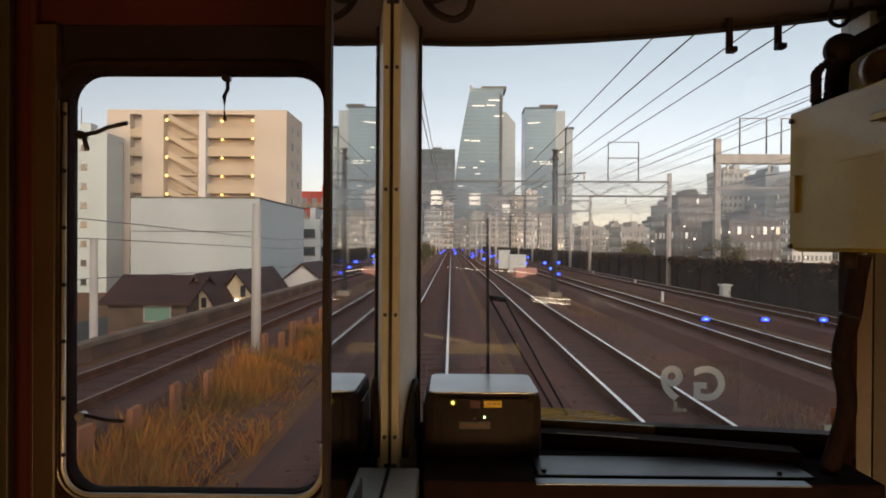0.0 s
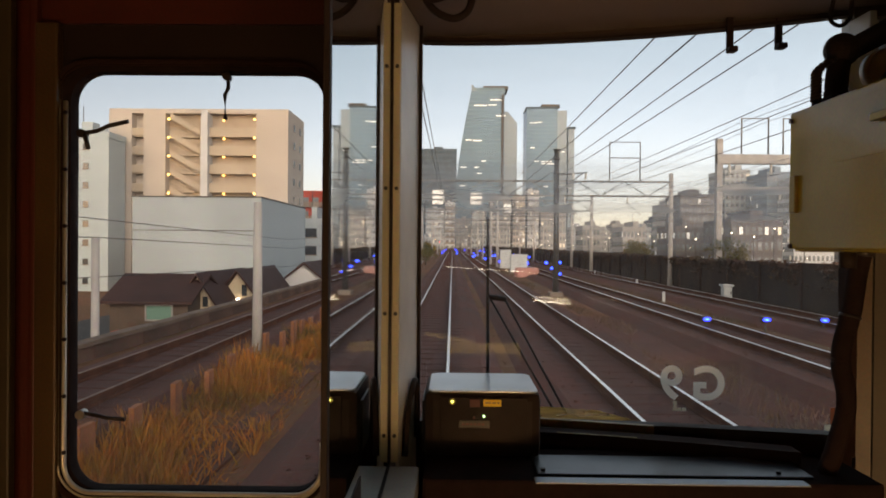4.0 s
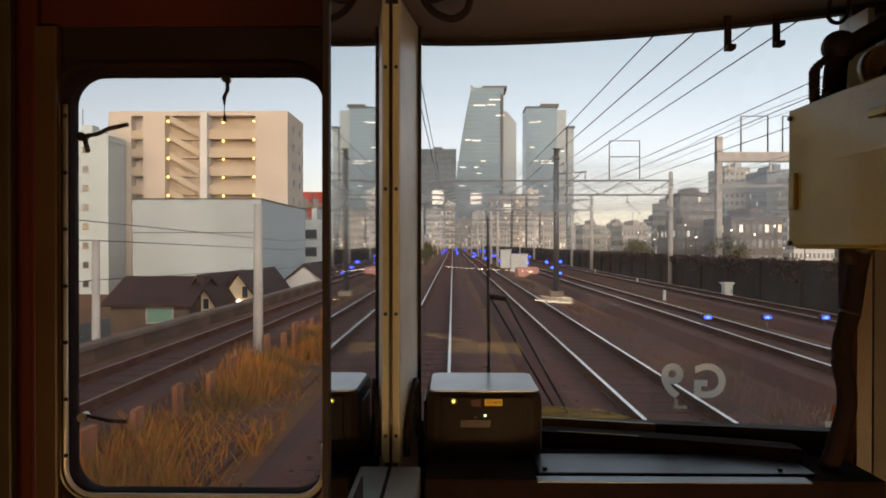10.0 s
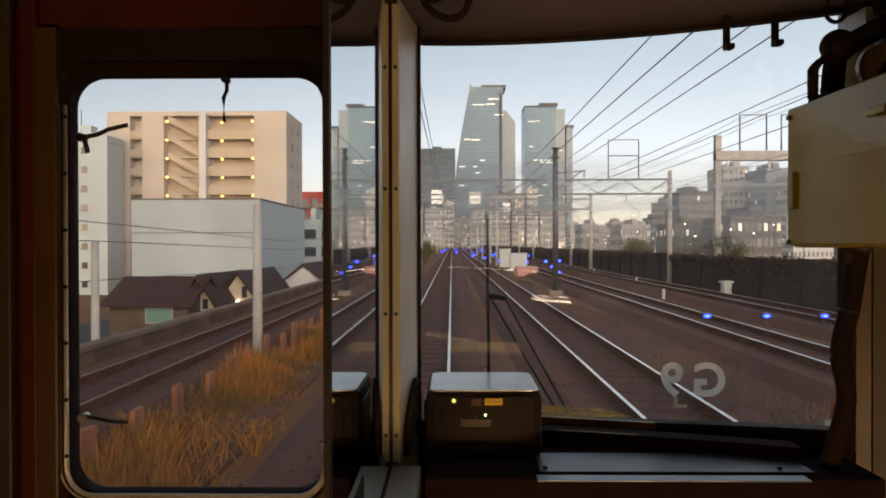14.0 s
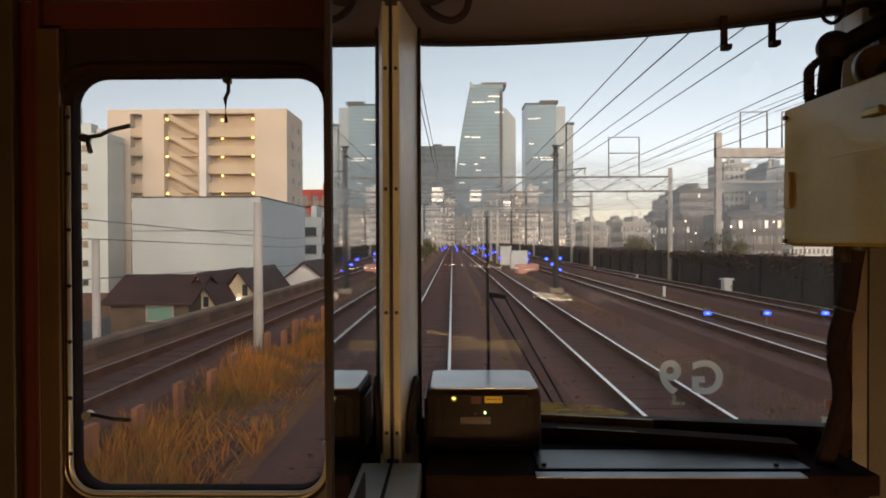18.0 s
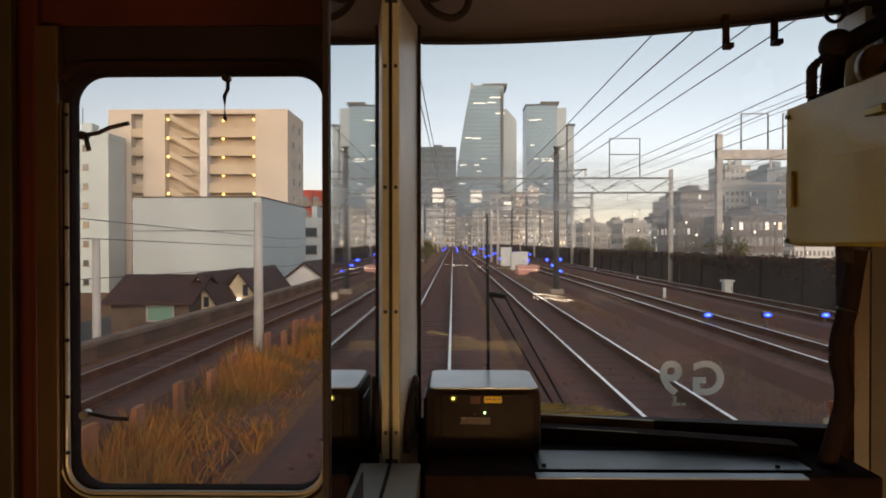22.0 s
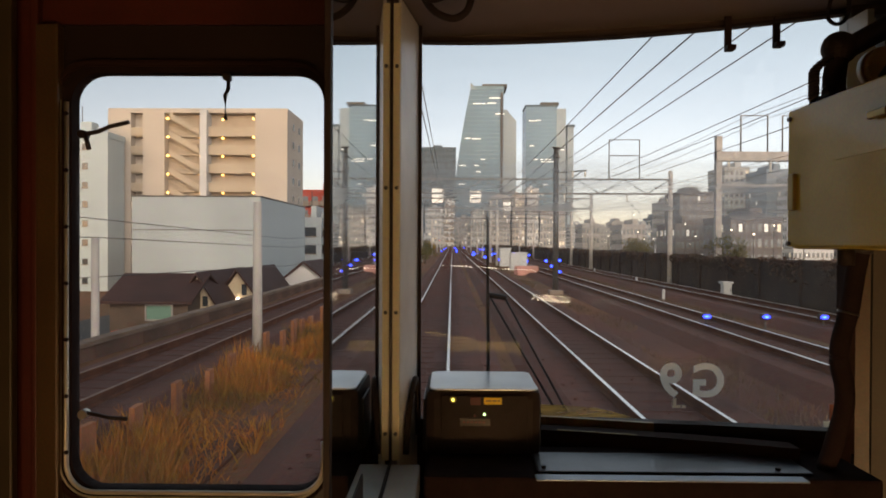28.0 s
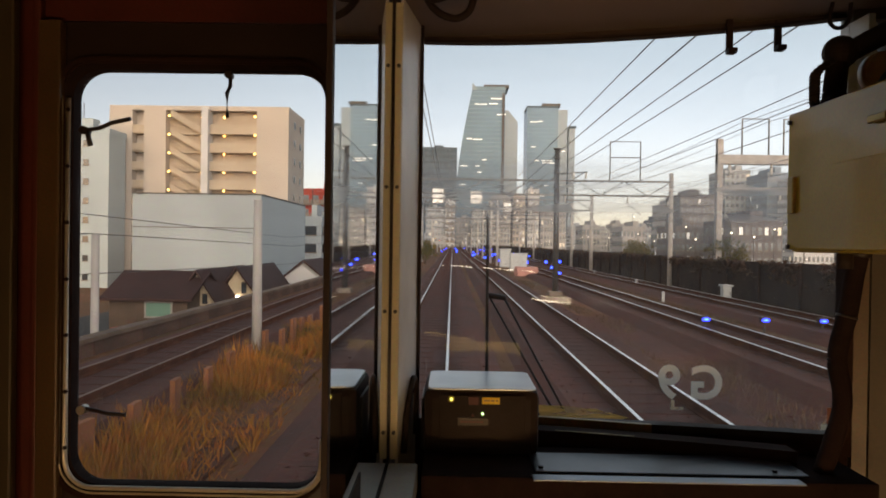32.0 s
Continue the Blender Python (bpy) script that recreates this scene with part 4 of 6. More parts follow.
for xc, which in TRACKS:
    end = 118 if which == "side" else 610
    lengths = [-330, -40, 0, 40, 100, end]
    sheet([(xc - 1.75, -0.42), (xc - 1.25, -0.155), (xc - 0.86, -0.155)], lengths, M_SHOULDER, "track_bed", "brown ballast shoulder of a railway track", "track bed")
    sheet([(xc - 0.86, -0.155), (xc, -0.162), (xc + 0.86, -0.155)], lengths, M_BALLAST, "track_bed", "dark oil-stained ballast between the rails", "track bed")
    sheet([(xc + 0.86, -0.155), (xc + 1.25, -0.155), (xc + 1.75, -0.42)], lengths, M_SHOULDER, "track_bed", "brown ballast shoulder of a railway track", "track bed")
    track = thing("railway_track", (xc, 20, 0.0), "narrow-gauge railway track with dull rusty rails" if which == "side" else "narrow-gauge railway track with worn bright rails", "track", "parallel tracks", "structure")
    for side in (-0.5665, 0.5665):
        rail = part("rail", rail_profile(xc + side, -330, end), M_RUST, track, "rusty rail")
        part("rail_head", cube(xc + side - 0.027, xc + side + 0.027, -330, end, -0.002, 0.003), M_DULLRAIL if which == "side" else M_RAIL, rail, "rusty running surface" if which == "side" else "bright worn running surface")
    near = 46
    for k in range(near):
        piece("sleeper", sleeper_me, (xc, 2.2 + 0.66 * k, 0), track, turn=RNG.uniform(-0.012, 0.012))
    far = bmesh.new()
    for k in (*range(-490, -22), *range(near, int(end / 0.66) - 4)):
        box(far, xc - 1, xc + 1, 2.09 + 0.66 * k, 2.31 + 0.66 * k, -0.26, -0.150)
    tagged(part("far_sleepers", far, M_SLEEPER, track), kind="stuff")

sheet([(4.80, -0.394), (5.3, -0.388), (6.08, -0.394)], [2, 8, 16, 26], M_SHOULDER, "ballast_shoulder", "ballast spread between two track beds", "ballast")
# loose ballast that the eye can pick out beside the near tracks
stones = bmesh.new()
for k in range(5200):
    x, y = RNG.uniform(-2.4, 10.0), 2.5 + 34 * RNG.random() ** 1.7
    s, dz = RNG.uniform(0.018, 0.05), -0.15
    if any(abs(abs(x - xc) - 0.5665) < 0.09 for xc, w in TRACKS):
        continue
    if all(abs(x - xc) > 1.3 for xc, w in TRACKS):
        dz = -0.39
    v = [stones.verts.new((x + s * RNG.uniform(-1, 1), y + s * RNG.uniform(-1, 1), dz + s * RNG.uniform(-0.4, 0.8))) for i in range(4)]
    for q in ((0, 1, 2), (0, 2, 3), (0, 3, 1), (1, 3, 2)):
        stones.faces.new([v[i] for i in q])
solid("loose_ballast", stones, M_BALLAST, "loose rusty ballast stones between the tracks", "ballast", kind="stuff")

# left retaining wall and the lower line behind it
wall = thing("retaining_wall", (-8.4, 20, -5.0), "stained concrete parapet along the embankment edge", "parapet", kind="structure")
slab_me = mesh_of("slab", cube(-0.10, 0.10, -1.24, 1.24, -5.0, -0.10, 0.015), M_PARAPET)
cap_me = mesh_of("coping", cube(-0.17, 0.17, -1.245, 1.245, -0.099, 0.02, 0.012), M_COPING)
for k in range(64):
    y = 2.0 + 2.5 * k
    piece("slab", slab_me, (-8.40, y, RNG.uniform(-0.012, 0.012)), wall)
    piece("coping", cap_me, (-8.40, y, RNG.uniform(-0.008, 0.008)), wall)
part("slab", cube(-8.50, -8.30, -330, 0.74, -5.0, -0.10, 0.015), M_PARAPET, wall)
part("coping", cube(-8.57, -8.23, -330, 0.74, -0.099, 0.02, 0.012), M_COPING, wall)
fence = thing("board_fence", (-4.15, 12, -0.45), "row of short rusty boards along the embankment", "fence", kind="structure")
board_me = mesh_of("board", cube(-0.04, 0.04, -0.15, 0.15, -0.70, 0.20, 0.01), M_POSTRED)
for k in range(44):
    piece("board", board_me, (-4.15 + RNG.uniform(-0.05, 0.05), 4.0 + 1.25 * k, RNG.uniform(-0.10, 0.10)), fence, turn=RNG.uniform(-0.1, 0.1))
walkway = thing("cess_walkway", (-2.5, 20, -0.4), "row of pale concrete kerb slabs beside the track", "kerb", kind="structure")
kerb_me = mesh_of("kerb_slab", cube(-0.22, 0.22, -0.74, 0.74, -0.62, -0.405, 0.015), M_KERB)
for k in range(40):
    piece("kerb_slab", kerb_me, (-3.0, 3.0 + 1.5 * k, RNG.uniform(-0.015, 0.015)), walkway)

# dry orange grass on the embankment
grass = bmesh.new()
for k in range(84000):
    y = 2.2 + 46 * RNG.random() ** 1.5 if k < 68000 else RNG.uniform(-30, 2.4)
    x = RNG.uniform(-4.7, -2.40)
    clump = noise.noise((x * 0.55, y * 0.35, 2.0))
    if (clump < -0.10 and RNG.random() < 0.8) or (x < -4.25 and RNG.random() < 0.7) or RNG.random() < (x + 2.95) / 0.55:
        continue
    z = -0.46
    h = RNG.uniform(0.10, 0.44) * (1.0 + 1.3 * clump)
    w, a = RNG.uniform(0.003, 0.009) * (1 + y * 0.03), RNG.uniform(0, 6.28)
    lx, ly = RNG.uniform(-0.22, 0.22), RNG.uniform(-0.22, 0.22)
    c, s = w * math.cos(a), w * math.sin(a)
    v = [grass.verts.new(p) for p in ((x - c, y - s, z), (x + c, y + s, z), (x + lx * 0.5 + c, y + ly * 0.5 + s, z + h * 0.6), (x + lx * 0.5 - c, y + ly * 0.5 - s, z + h * 0.6), (x + lx, y + ly, z + h))]
    grass.faces.new(v[:4]), grass.faces.new((v[3], v[2], v[4]))
solid("dry_grass", grass, M_STRAW, "tall dry orange and olive grass on the embankment", "grass", kind="stuff")
verge = bmesh.new()
for k in range(30000):
    y = 5 + 150 * RNG.random() ** 1.3
    x = RNG.choice((RNG.uniform(9.9, 10.4), RNG.uniform(13.9, 14.8), RNG.uniform(4.5, 6.4), RNG.uniform(4.8, 6.0)))
    if noise.noise((x, y * 0.12, 5.0)) < 0.02:
        continue
    h, w, a = RNG.uniform(0.05, 0.22), RNG.uniform(0.006, 0.014) * (1 + y * 0.02), RNG.uniform(0, 6.28)
    c, s = w * math.cos(a), w * math.sin(a)
    v = [verge.verts.new(p) for p in ((x - c, y - s, -0.42), (x + c, y + s, -0.42), (x + RNG.uniform(-0.1, 0.1), y, -0.42 + h))]
    verge.faces.new(v)
solid("track_weeds", verge, M_WEED, "low dry weeds between the tracks", "grass", kind="stuff")


def tree(x, y, z, h, r, seed, label, leaves=M_LEAF):
    rn = random.Random(seed)
    root = thing("tree", (x, y, z), label, "tree", "line-side trees")
    trunk = tube([(x, y, z), (x + 0.04 * h, y, z + 0.25 * h), (x + 0.02 * h, y, z + 0.6 * h)], 0.035 * h, 8, taper=0.012 * h)
    for k in range(6):
        a, q = rn.uniform(0, 6.28), rn.uniform(0.25, 0.5)
        tube([(x + 0.03 * h, y, z + q * h), (x + r * 0.6 * math.cos(a), y + r * 0.6 * math.sin(a), z + (q + 0.28) * h)], 0.014 * h, 6, trunk, taper=0.004 * h)
    part("trunk", trunk, M_BARK, root)
    crown = bmesh.new()
    for k in range(1600):
        a, b, q = rn.uniform(0, 6.28), rn.uniform(-1, 1), rn.random() ** 0.4
        rr = r * q * math.sqrt(1 - b * b) * (0.8 + 0.5 * noise.noise((math.cos(a) * 2, math.sin(a) * 2, b * 2 + seed)))
        p = Vector((x + rr * math.cos(a), y + rr * math.sin(a), z + 0.62 * h + 0.4 * h * b * q))
        if noise.noise(p * (1.6 / r)) < -0.22:
            continue
        s = 0.07 * r
        v = [crown.verts.new(p + Vector((rn.uniform(-s, s), rn.uniform(-s, s), rn.uniform(-s, s)))) for i in range(4)]
        crown.faces.new(v)
    part("crown", crown, leaves, root)


tree(-3.6, 90, -0.5, 2.4, 1.5, 3, "low olive bush beside the line")
tree(-4.4, 118, -0.5, 2.6, 1.7, 4, "low dark green bush beside the line")
tree(-6.0, 140, -0.5, 3.2, 2.0, 5, "low dark green bush beside the line")
tree(18.5, 46, -0.5, 3.4, 1.7, 6, "autumn bush beyond the dark wall")
tree(20.0, 74, -0.5, 3.6, 2.0, 8, "autumn bush beyond the dark wall")

# right boundary wall
dark = thing("boundary_wall", (15.3, 60, -0.45), "long dark stained boundary wall beside the tracks", "wall", kind="structure")
panel_me = mesh_of("panel", cube(-0.06, 0.06, -1.96, 1.96, -0.45, 1.62, 0.02), M_DKWALL)
post_me = mesh_of("post", cube(-0.11, 0.11, -0.09, 0.09, -0.45, 1.66, 0.015), M_DKWALL)
for k in range(90):
    y = 8 + 4.0 * k
    piece("panel", panel_me, (15.3, y, RNG.uniform(-0.05, 0.03)), dark)
    piece("post", post_me, (15.24, y - 2.0, 0), dark)

creeper = bmesh.new()
for k in range(16000):
    y = 16 + 300 * RNG.random() ** 1.6
    n_ = noise.noise((y * 0.09, 3.0, 1.0))
    z = 1.64 + 0.25 * n_ - abs(RNG.gauss(0, 0.42 + 0.3 * n_))
    x = 15.2 - RNG.uniform(0.0, 0.22)
    if z < 0.0 or noise.noise((y * 0.5, z * 1.2, 7.0)) < -0.1:
        continue
    s = RNG.uniform(0.05, 0.12) * (1 + y * 0.006)
    v = [creeper.verts.new((x + RNG.uniform(-s, s), y + RNG.uniform(-s, s) * 1.5, z + RNG.uniform(-s, s))) for i in range(3)]
    creeper.faces.new(v)
solid("wall_creeper", creeper, M_IVY, "dry brown creeper hanging over the boundary wall", "creeper", kind="stuff")

# ---------------------------------------------------------------- masts, beams and wires
def mast(x, y, h, m, label, r=0.15, arm=0):
    ob = thing("catenary_mast", (x, y, -0.42), label, "catenary mast", "catenary masts")
    part("footing", cube(x - 0.35, x + 0.35, y - 0.35, y + 0.35, -0.44, -0.15, 0.03), M_CONC, ob)
    part("pole", tube([(x, y, -0.16), (x, y, h)], r, 12, taper=r * 0.8), m, ob)
    part("cap", disc((x, y, h), r * 1.25, 0.06, "z", 12), m, ob)
    for k in range(3):
        z = h - 0.5 - 0.75 * k
        part("band", tube([(x, y, z), (x, y, z + 0.09)], r * 1.15, 12), M_DKSTEEL, ob)
    if arm:
        part("bracket", tube([(x, y, h - 1.3), (x + arm, y, h - 1.15)], 0.035, 8), m, ob)
        part("strut", tube([(x, y, h - 2.2), (x + arm * 0.85, y, h - 1.2)], 0.028, 8), m, ob)
        for k in (0.55, 0.95):
            part("insulator", tube([(x + arm * k, y, h - 1.2), (x + arm * k, y, h - 1.5)], 0.06, 8), M_PALE, ob)
    return ob


def gantry(y, x0, x1, zb, frames, step=1.6, half=0.75, tall=1.9, middle=True):
    """A portal over the tracks: posts, a braced beam and wire frames on its top."""
    ob = thing("catenary_gantry", (x0, y, -0.42), "grey steel portal over the tracks with a braced beam", "gantry", "catenary gantries")
    for x in ((x0, 5.4, x1) if middle else (x0, x1)):
        part("post", tube([(x, y, -0.42), (x, y, zb + 1.6)], 0.17, 12, taper=0.15), M_PALECONC, ob, "pale concrete post")
    for z in (zb, zb + 1.0):
        part("chord", cube(x0, x1, y - 0.06, y + 0.06, z - 0.06, z + 0.06), M_BEAM, ob)
    n = int((x1 - x0) / step)
    for k in range(n):
        a = x0 + (x1 - x0) * k / n
        b = x0 + (x1 - x0) * (k + 1) / n
        q = (zb, zb + 1.0) if k % 2 else (zb + 1.0, zb)
        part("brace", tube([(a, y, q[0]), (b, y, q[1])], 0.036, 5), M_BEAM, ob)
    for x in frames:
        f = tube([(x - half, y, zb + 1.0), (x - half, y, zb + 1.0 + tall), (x + half, y, zb + 1.0 + tall), (x + half, y, zb + 1.0)], 0.045, 6)
        tube([(x - half, y, zb + 1.0 + 0.6 * tall), (x + half, y, zb + 1.0 + 0.6 * tall)], 0.035, 6, f)
        part("wire_frame", f, M_BEAM, ob)
    for xc, w in TRACKS[:4]:
        if xc < x0:
            continue
        part("insulator", tube([(xc, y, zb), (xc, y, zb - 0.55)], 0.055, 8), M_PALE, ob)
        part("steady_arm", tube([(xc, y, zb - 0.5), (xc + 0.9, y, zb - 1.3)], 0.025, 6), M_DKSTEEL, ob)


gantry(47.5, -4.3, 15.1, 5.75, (11.9,), half=1.05, tall=2.75, middle=False)
gantry(68.0, -4.3, 13.8, 5.75, (), middle=False)
gantry(96.0, -4.3, 14.4, 5.75, (5.2, 9.4))
gantry(82.0, 5.4, 14.3, 5.75, (8.2,), middle=False)
gantry(121.0, 5.4, 14.4, 5.75, (11.5,), middle=False)
gantry(146.0, -4.3, 14.4, 5.75, (3.6, 10.0))
gantry(196.0, -4.3, 26.0, 5.75, (6.5, 12.0, 20.0))
gantry(256.0, -4.3, 26.0, 5.75, (6.5, 16.0))
gantry(330.0, -4.3, 26.0, 5.75, (8.0, 20.0))
for gy in (-305.0, -205.0, -105.0, -8.0, 420.0, 520.0, 605.0):
    gantry(gy, -4.3, 15.1, 5.75, (6.5,) if gy > 0 else (9.8,), step=2.6, middle=False)
mast(5.45, 36.0, 7.3, M_DKSTEEL, "dark steel catenary mast between the tracks", 0.16, 1.6)

# heavier portal beyond the boundary wall
rack = thing("feeder_gantry", (18.0, 46.5, -0.45), "heavy grey feeder gantry beyond the boundary wall", "gantry")
for x in (18.0, 27.5):
    part("post", cube(x - 0.2, x + 0.2, 46.3, 46.7, -0.45, 9.6, 0.02), M_GALV, rack)
part("beam", cube(17.8, 27.7, 46.25, 46.75, 7.9, 8.55, 0.03), M_GALV, rack)
part("lower_beam", cube(17.8, 27.7, 46.4, 46.6, 6.2, 6.35, 0.02), M_GALV, rack)
for x in (20.4, 23.2, 26.0):
    part("wire_frame", tube([(x - 0.9, 46.5, 8.55), (x - 0.9, 46.5, 11.0), (x + 0.9, 46.5, 11.0), (x + 0.9, 46.5, 8.55)], 0.06, 6), M_GALV, rack)
for x in (18.7, 21.5):
    part("insulator", tube([(x, 46.5, 7.9), (x, 46.5, 7.2)], 0.09, 8), M_PALE, rack)


def wire(x, z, label, name="overhead_wire", sag=0.0, r=0.011, top=None):
    pts = []
    posts = [-305, -255, -205, -155, -105, -55, -8, 47.5, 96, 146, 196, 256, 330, 420, 520, 610]
    for a, b in zip(posts, posts[1:]):
        for k in range(6):
            t = k / 6
            pts.append((x, a + (b - a) * t, z - sag * 4 * t * (1 - t)))
    pts.append((x, 610, z))
    return solid(name, tube(pts, r, 5), M_WIRE, label, "overhead wire", "overhead wires")


for xc, w in TRACKS[:4]:
    wire(xc, 5.02, "thin contact wire over a track")
    wire(xc, 5.75, "sagging carrier wire over a track", sag=0.25)
for x, z in ((5.35, 6.38), (5.75, 6.21), (8.5, 6.35)):
    wire(x, z, "feeder wire slung between the gantries", "feeder_wire", sag=0.2, r=0.013)
for x, z in ((19.6, 10.8), (21.2, 10.8), (18.7, 7.2), (21.5, 7.2)):
    wire(x, z, "feeder wire beyond the boundary wall", "feeder_wire", sag=0.4, r=0.016)

# pale poles on the lower side of the parapet
for x, y, h, zf in ((-8.9, 16.9, 2.4, -5.0), (-4.35, 15.2, 3.2, -0.5), (-8.9, 60.0, 4.2, -5.0), (-8.9, 96.0, 4.2, -5.0)):
    p = thing("utility_pole", (x, y, zf), "pale slender utility pole beside the parapet", "utility pole", "utility poles")
    part("pole", tube([(x, y, zf), (x, y, h)], 0.12, 12, taper=0.09), M_PALECONC, p)
    for z in (() if y < 30 else (h - 0.5, h - 1.0)):
        part("crossarm", cube(x - 0.5, x + 0.5, y - 0.04, y + 0.04, z, z + 0.07), M_GALV, p)
        for dx in (-0.42, 0.0, 0.42):
            part("insulator", tube([(x + dx, y, z + 0.07), (x + dx, y, z + 0.19)], 0.035, 6), M_PALE, p)
for x, z in ((-9.25, 2.9), (-8.9, 2.4), (-9.05, 1.4)):
    solid("power_line", tube([(x, -30, z), (x, 16.9, z), (x, 38, z - 0.40), (x, 60, z), (x, 78, z - 0.35), (x, 96, z)], 0.012, 5), M_WIRE, "thin street power line on slender poles", "power line", "street power lines")

# ---------------------------------------------------------------- line-side equipment
def ground_signal(x, y):
    s = thing("ground_signal", (x, y, -0.42), "small black ground signal with a blue lamp", "signal", "blue ground signals")
    part("stem", tube([(x, y, -0.42), (x, y, -0.02)], 0.03, 8), M_DKSTEEL, s)
    # Lenses oversized with distance and flattened nearby, shaping in the lamp's bloom.
    r = 0.095 if y < 30 else (0.13 if y < 70 else 0.19)
    part("housing", cube(x - r * 1.4, x + r * 1.4, y - 0.08, y + 0.10, 0.10 - r, 0.10 + r, 0.02), M_BLACK, s)
    wide, tall = (1.32, 0.62) if y < 60 else (1.0, 1.0)
    flat = Matrix.Translation((x, 0, 0.10)) @ Matrix.Diagonal((wide, 1, tall, 1))
    lens_bm, core_bm = disc((0, y - 0.081, 0), r, -0.02, "y", 16), disc((0, y - 0.1012, 0), r * 0.42, -0.01, "y", 12)
    lens_bm.transform(flat), core_bm.transform(flat)
    lens = part("lens", lens_bm, M_BLUE, s, "glowing blue lens")
    part("lens_core", core_bm, M_BLUECORE, lens, "bright blue core")


for x, y in ((7.75, 20.9), (9.55, 20.9), (11.3, 20.9), (8.3, 53), (9.6, 66), (7.4, 70), (7.7, 79), (9.2, 84), (6.4, 92), (5.2, 108), (5.9, 112), (8.9, 104), (3.9, 128), (4.6, 140), (7.9, 134), (8.9, 142), (11.8, 86), (14.0, 89), (14.2, 126), (10.2, 96), (11.4, 118), (12.9, 168), (5.6, 150), (9.8, 150), (14.0, 156), (5.6, 180), (9.8, 190), (12.8, 176), (9.9, 230), (13.9, 240)):
    ground_signal(x, y)
for k in range(26):
    ground_signal(RNG.choice((-2.6, 1.25, 5.3, 9.9, 14.0, 14.6)) + RNG.uniform(-0.2, 0.2), 165 + 6.1 * k + RNG.uniform(-2, 2))


def cabinet(x, y, w, d, h, label, z=-0.42):
    c = thing("equipment_cabinet", (x, y, z), label, "equipment cabinet", "line-side cabinets")
    part("plinth", cube(x - w / 2 - 0.06, x + w / 2 + 0.06, y - d / 2 - 0.06, y + d / 2 + 0.06, z, z + 0.15, 0.01), M_CONC, c)
    part("body", cube(x - w / 2, x + w / 2, y - d / 2, y + d / 2, z + 0.15, z + h, 0.03), M_CABINET, c)
    part("roof", cube(x - w / 2 - 0.07, x + w / 2 + 0.07, y - d / 2 - 0.07, y + d / 2 + 0.07, z + h, z + h + 0.09, 0.02), M_CABINET, c)
    leaf = part("door", cube(x - w / 2 + 0.06, x + w / 2 - 0.06, y - d / 2 - 0.02, y - d / 2, z + 0.24, z + h - 0.08, 0.01), M_CABINET, c)
    part("handle", cube(x + w * 0.25, x + w * 0.25 + 0.04, y - d / 2 - 0.05, y - d / 2 - 0.02, z + h * 0.5, z + h * 0.5 + 0.16), M_DKSTEEL, leaf)


cabinet(6.4, 66, 1.6, 1.1, 1.75, "pale grey equipment cabinet beside the track")
cabinet(5.9, 76, 1.2, 0.9, 2.1, "tall pale grey equipment cabinet beside the track")
cabinet(13.4, 33.5, 0.4, 0.4, 0.8, "small pale box beside the boundary wall")
tarp = thing("covered_heap", (6.3, 58, -0.42), "heap covered with a pink tarpaulin beside the track", "tarpaulin")
heap = cube(5.4, 7.3, 57.3, 58.9, -0.42, 0.35, 0.12)
bmesh.ops.subdivide_edges(heap, edges=heap.edges, cuts=3, use_grid_fill=True)
for v in heap.verts:
    v.co += Vector((noise.noise(v.co * 2), noise.noise(v.co * 2 + Vector((5, 0, 0))), 0.7 * noise.noise(v.co * 1.5))) * 0.16
    v.co.z = max(v.co.z, -0.42)
part("sheet", heap, M_TARP, tarp)
for x, y in ((12.0, 44.5), (12.6, 60.5), (10.2, 33)):
    mk = thing("marker_post", (x, y, -0.42), "short white marker post beside the track", "marker post", "marker posts")
    part("post", cube(x - 0.06, x + 0.06, y - 0.06, y + 0.06, -0.42, 0.12, 0.01), M_WHITEB, mk)
    part("foot", cube(x - 0.14, x + 0.14, y - 0.14, y + 0.14, -0.43, -0.36, 0.01), M_CONC, mk)

